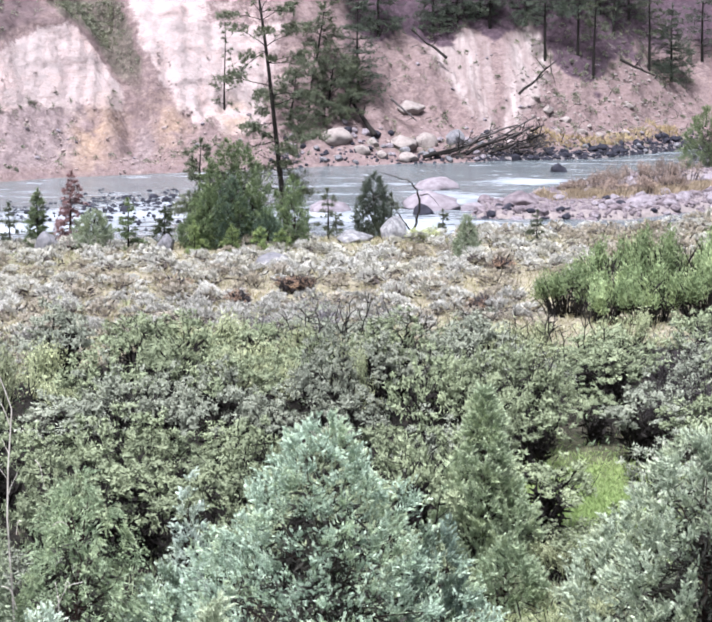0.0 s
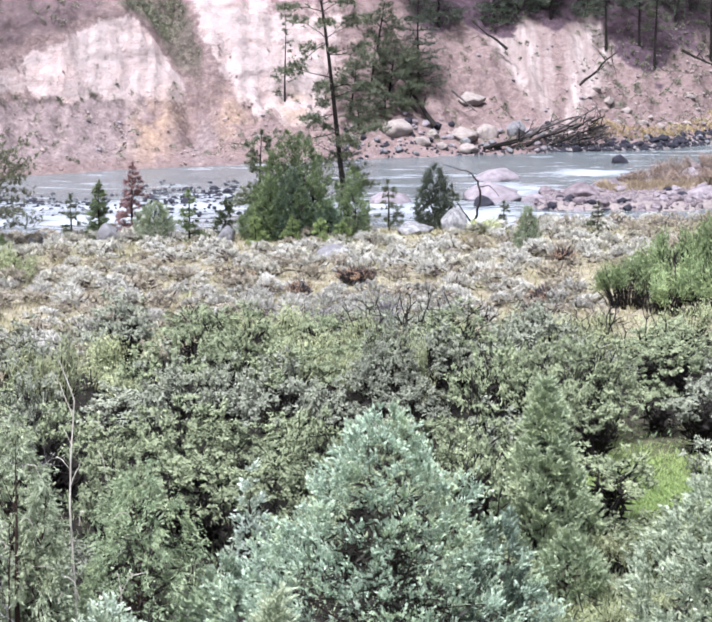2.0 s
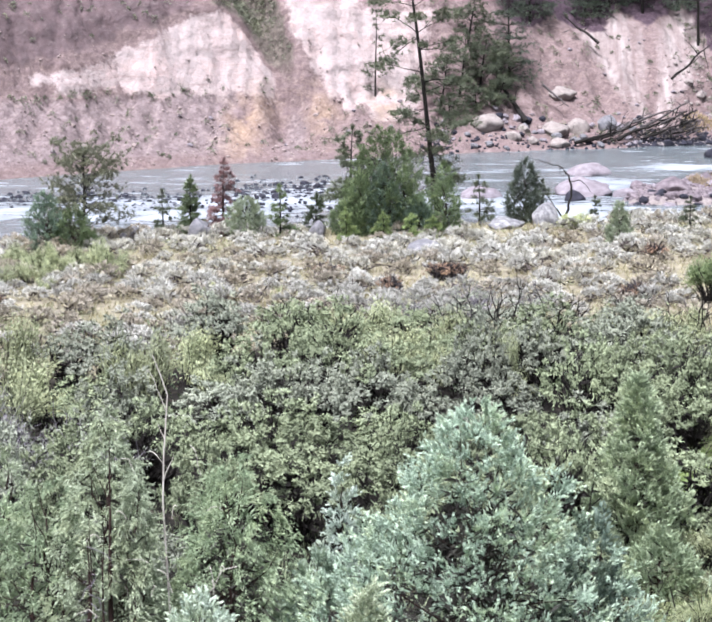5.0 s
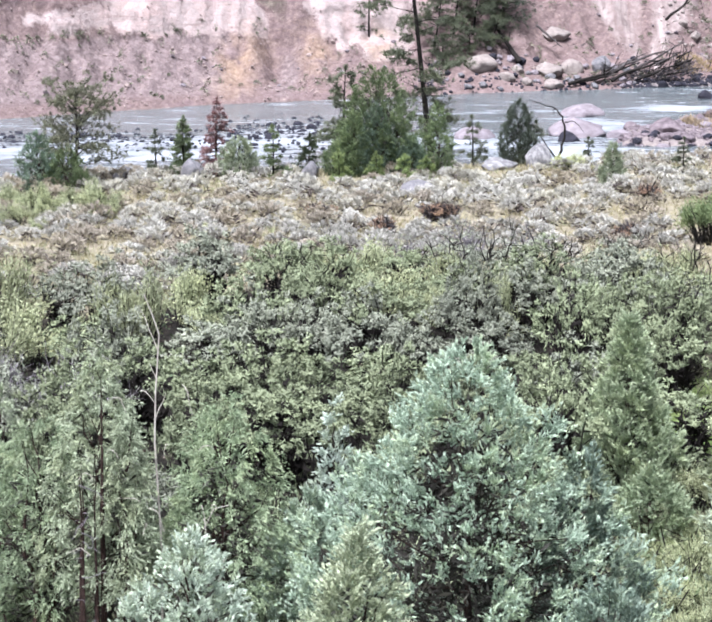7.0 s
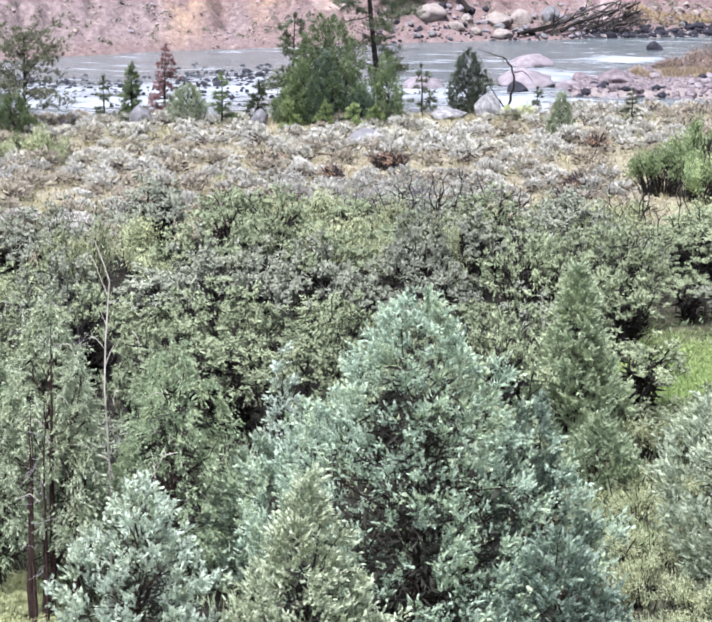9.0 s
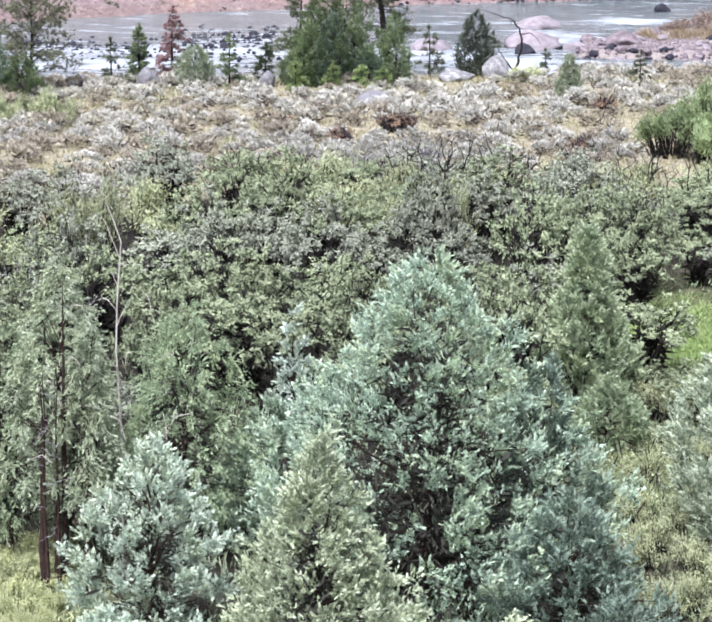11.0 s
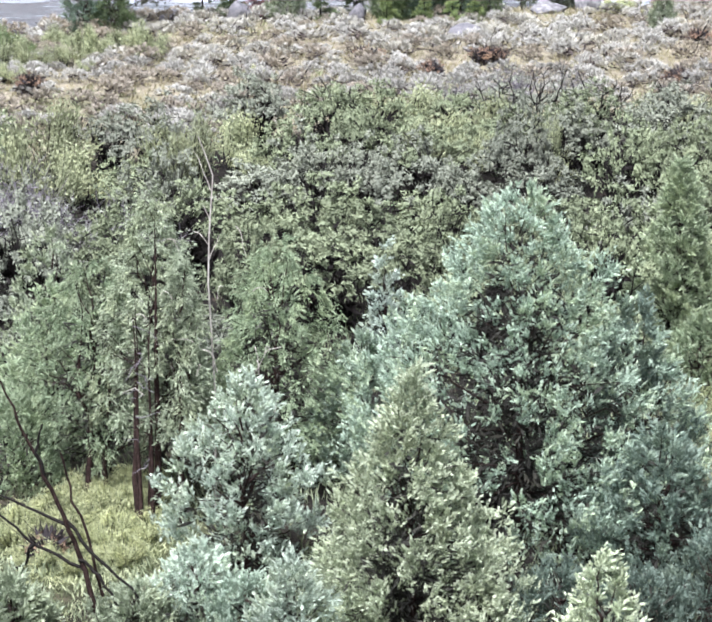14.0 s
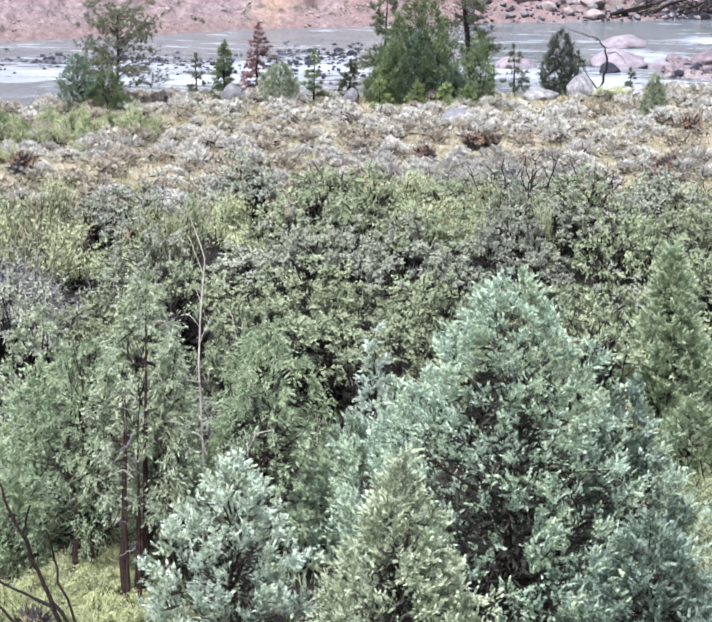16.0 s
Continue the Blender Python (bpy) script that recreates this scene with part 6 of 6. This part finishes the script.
def slope_scrub():
    """Low bushes dotted over the far slope: thick in the gully and on the upper left, thin elsewhere."""
    rng = np.random.default_rng(31)
    x = rng.uniform(-42, 32, 12000)
    d = rng.uniform(1.0, 19.0, 12000)
    y = far_shore(x) + d
    z = height(x, y)
    crest = np.interp(x, (-40, -35, -32, -28, -26, -23.5, -20), (4.6, 5.6, 6.8, 8.8, 9.5, 10.2, 9.0))
    gully_l = np.interp(z, (-1, 2.6, 4.8, 9.6, 12, 16), (-17.4, -18.3, -19.3, -22.8, -26, -31))
    gully_r = np.interp(z, (-1, 2.6, 6.6, 9, 12, 16), (-17.6, -18.0, -17.6, -18.6, -20.2, -22.2))
    gully = (x > gully_l + 0.4) * (x < gully_r) * (0.15 + 0.85 * step(5.0, 8.5, z + 0.35 * (x - gully_l)))
    upper = step(0.2, 1.7, z - crest) * (x < gully_l) * 0.7
    ledge = np.exp(-((z - 3.7) / 0.4) ** 2) * (x < -19.5) * 0.4
    foot = (z < 3.2) * (x < -8) * 0.035 + (x > 1) * 0.03 + (x > 16) * step(0.5, 3, z) * 0.1
    keep = rng.uniform(size=12000) < np.clip(0.8 * gully + 0.10 * upper + ledge + foot, 0, 1)
    x, y, z = x[keep], y[keep], z[keep]
    size = rng.uniform(0.15, 0.6, len(x)) * np.where(gully[keep] > 0.4, 1.5, 1.0)
    per = 40
    ci = np.repeat(np.arange(len(x)), per)
    g = unit(rng.normal(size=(len(ci), 3)) + np.array([0, -0.2, 0.6]))
    at = np.stack([x, y, z], 1)[ci] + g * (size[ci] * rng.uniform(0.3, 0.8, len(ci)))[:, None]
    v, q = blades(rng, at, g + rng.normal(size=(len(ci), 3)) * 0.5, 0.16 * rng.uniform(0.6, 1.2, len(ci)), 0.1 * rng.uniform(0.7, 1.3, len(ci)), g)
    me = mesh_of("slope_scrub", v, q)
    me.materials.append(SCRUB)
    tagged(new("slope_scrub", me), "grey-green scrub dotted over the clay slope", "scrub", kind="stuff")


slope_scrub()


def slope_debris():
    """Dead sticks, bark and pale stones that litter the wooded slope."""
    rng = np.random.default_rng(37)
    n = 1300
    x = rng.uniform(1.5, 31, n)
    d = rng.uniform(2.5, 21, n)
    keep = (x > 15.5) | (rng.uniform(size=n) < 0.22)
    x, d = x[keep], d[keep]
    y = far_shore(x) + d
    n = len(x)
    at = np.stack([x, y, height(x, y) + 0.05], 1)
    v, q = blades(rng, at, rng.normal(size=(n, 3)) * np.array([1, 0.5, 0.35]) + np.array([0, 0, 0.15]), rng.uniform(0.3, 1.5, n), rng.uniform(0.03, 0.09, n))
    me = mesh_of("dead_sticks", v, q)
    me.materials.append(DRIFT)
    tagged(new("dead_sticks", me), "dead sticks and bark strewn over the wooded slope", "debris", kind="stuff")
    x = rng.uniform(14, 31, 420)
    y = far_shore(x) + rng.uniform(2.5, 13, 420)
    loose_stones("slope_stones", "pale stones strewn over the wooded slope", np.stack([x, y, height(x, y)], 1), rng.uniform(0.15, 0.5, 420), ROCK_CREAM, 11)


slope_debris()

# ---- sagebrush meadow ----


def sage_meadow():
    rng = np.random.default_rng(41)
    kinds = []
    for k in range(8):
        leaf, wood = sage_arrays(600 + k)
        lm, wm = mesh_of("sage_leaves", *leaf), mesh_of("sage_wood", *wood)
        lm.materials.append(SAGE if k < 6 else SAGE_TAN)
        wm.materials.append(SAGE_WOOD)
        kinds.append((leaf, wood, lm, wm))
    spots = []
    for gx in np.arange(-33, 30, 1.45):
        for gy in np.arange(79, 142, 1.5):
            x, y = gx + rng.uniform(-0.45, 0.45), gy + rng.uniform(-0.5, 0.5)
            if y > (meadow_edge(x) + 6.0 if x < 6 else near_shore(x) - 3.5) - 5.0 * smooth_noise(x * 0.4, 1.0, 5) or y < belt_end(x) + 1.6 + 2.0 * smooth_noise(x * 0.3, 2.0, 8):
                continue
            if x > 8.5 and y < 102 or any((x - a) ** 2 + (y - b + 1.2) ** 2 < r * r for a, b, r in ((-16.6, 119.6, 1.4), (-10.3, 120.3, 1.0), (2.1, 125.2, 1.6), (-0.2, 123.4, 1.9), (-4.0, 113.5, 1.5))):
                continue
            thin = fbm(x * 0.13, y * 0.22, 51)
            if rng.uniform() > 1.2 * step(0.32, 0.54, thin) + (0.6 if x > 6 or y > 116 else 0.3):
                continue
            s = rng.uniform(1.0, 2.0)
            spots.append((x, y, s, rng.uniform(0.65, 0.95) * s, rng.uniform(0, 360), int(rng.integers(6)) if thin > 0.40 and rng.uniform() < 0.85 else int(rng.integers(6, 8))))
    near = [s for s in spots if s[1] < 102]
    single = near[:: max(1, len(near) // 260)][:280]
    chosen = set(single)
    for x, y, s, h, turn, k in single:
        top = thing("sagebrush", "silver-grey sagebrush mound in the meadow" if k < 6 else "tan-grey fading sagebrush mound", "shrub", "sagebrush of the meadow", pose(x, y, ground_z(x, y) - 0.04, 0, 0, turn) @ Matrix.Diagonal((s, s, h, 1)))
        part("foliage", kinds[k][2], SAGE, top, kind="stuff")
        part("wood", kinds[k][3], SAGE_WOOD, top, kind="stuff")
    for want, name in ((SAGE, "sagebrush_field"), (SAGE_TAN, "sagebrush_field"), (SAGE_WOOD, "sagebrush_wood")):
        pieces = []
        for spot in spots:
            if spot in chosen:
                continue
            x, y, s, h, turn, k = spot
            if want is not SAGE_WOOD and (want is SAGE) != (k < 6):
                continue
            v, q = kinds[k][1] if want is SAGE_WOOD else kinds[k][0]
            c, sn = math.cos(radians(turn)), math.sin(radians(turn))
            m = np.array([[c * s, -sn * s, 0], [sn * s, c * s, 0], [0, 0, h]])
            pieces.append((v @ m.T + np.array([x, y, ground_z(x, y) - 0.04]), q))
        me = mesh_of(name, *join(pieces))
        me.materials.append(want)
        tagged(new(name, me), "silver-grey sagebrush covering the meadow", "sagebrush", kind="stuff")


sage_meadow()


def red_bush(x, y, h, w, seed, leaf=RED_LEAF, label="low russet-leaved bush in the sagebrush"):
    stems, leaves = brush_meshes(seed, h, w, 44, 34) if leaf is DRY_BROWN else willow_meshes(seed, h, w, 34, 16, 0.09, 14, 1.0)
    top = thing("russet_bush", label, "shrub", "russet bushes", pose(x, y, ground_z(x, y) - 0.03))
    part("wood", stems, TWIG, top, kind="stuff")
    part("foliage", leaves, leaf, top, kind="stuff")


for k, (x, y, h, w) in enumerate(((-3.1, 104.5, 0.9, 1.5), (-8.6, 104.5, 0.7, 1.5), (-5.2, 99.3, 1.0, 1.2), (5.6, 98.8, 0.8, 1.6), (-22.6, 95.6, 1.0, 1.5), (7.4, 112, 0.7, 1.2), (-2.4, 105, 0.7, 1.0), (-9.7, 40.5, 0.45, 0.8), (-26.0, 98.5, 1.1, 1.3))):
    red_bush(x, y, h, w, 700 + k)


for k, (x, y, h, w) in enumerate(DRY_SPOTS):
    red_bush(x, y, h, w, 740 + k, DRY_BROWN, "brown dry shrub on the gravel bar")


def grasses():
    rng = np.random.default_rng(61)

    def lay(name, label, x, y, per, length, width, material, splay=0.45):
        v, q = tufts(rng, x, y, height(x, y) - 0.02, per, length, width, splay)
        me = mesh_of(name, v, q)
        me.materials.append(material)
        tagged(new(name, me), label, "grass", kind="stuff")
    x, y = rng.uniform(-34, 20, 11000), rng.uniform(78, 135, 11000)
    ok = (y > belt_end(x)) & (y < near_shore(x) - 6.0)
    lay("dry_grass", "straw-coloured dry grass between sagebrush", x[ok], y[ok], 5, 0.34, 0.045, STRAW_OLIVE, 0.6)
    x, y = rng.uniform(-34, 20, 2600), rng.uniform(91, 135, 2600)
    ok = (y < near_shore(x) - 6.0) & (fbm(x * 0.2, y * 0.2, 66) > 0.52)
    lay("meadow_grass", "yellow-green grass patches in the meadow", x[ok], y[ok], 6, 0.3, 0.04, WILLOW_YELLOW)
    x, y = rng.normal(6.9, 1.7, 3600), rng.normal(63, 3.2, 3600)
    lay("tall_grass", "bright green grass in the opening", x, y, 6, 0.26, 0.028, GREEN_GRASS, 0.9)
    x = np.concatenate([rng.normal(4.5, 0.8, 900), rng.normal(-9.0, 1.0, 1600)])
    y = np.concatenate([rng.normal(51, 4.0, 900), rng.normal(41.5, 1.8, 1600)])
    lay("yellow_grass", "yellow-green autumn grass below the junipers", x, y, 6, 0.2, 0.03, WILLOW_YELLOW, 0.8)
    x, y = rng.uniform(-14, 9, 4200), rng.uniform(32.5, 62, 4200)
    lay("under_grass", "sparse olive grass under the junipers", x, y, 5, 0.35, 0.03, WILLOW)
    x = rng.uniform(12.8, 27, 4200)
    y = np.interp(x, (13, 20, 27), (156.5, 158.5, 164)) + rng.normal(0, 1.0, 4200)
    ok = fbm(x * 0.5, y * 0.35, 88) > 0.5
    x, y = x[ok], y[ok]
    lay("bank_grass", "tall orange-straw grass on the gravel bar", x, y, 4, 0.5, 0.06, ORANGE_STRAW, 0.5)
    x = rng.uniform(15, 29, 600)
    y = far_shore(x) + rng.uniform(2.5, 5.0, 600)
    lay("shore_grass", "straw-yellow grass along the far shore", x, y, 4, 0.45, 0.06, STRAW, 0.5)


grasses()
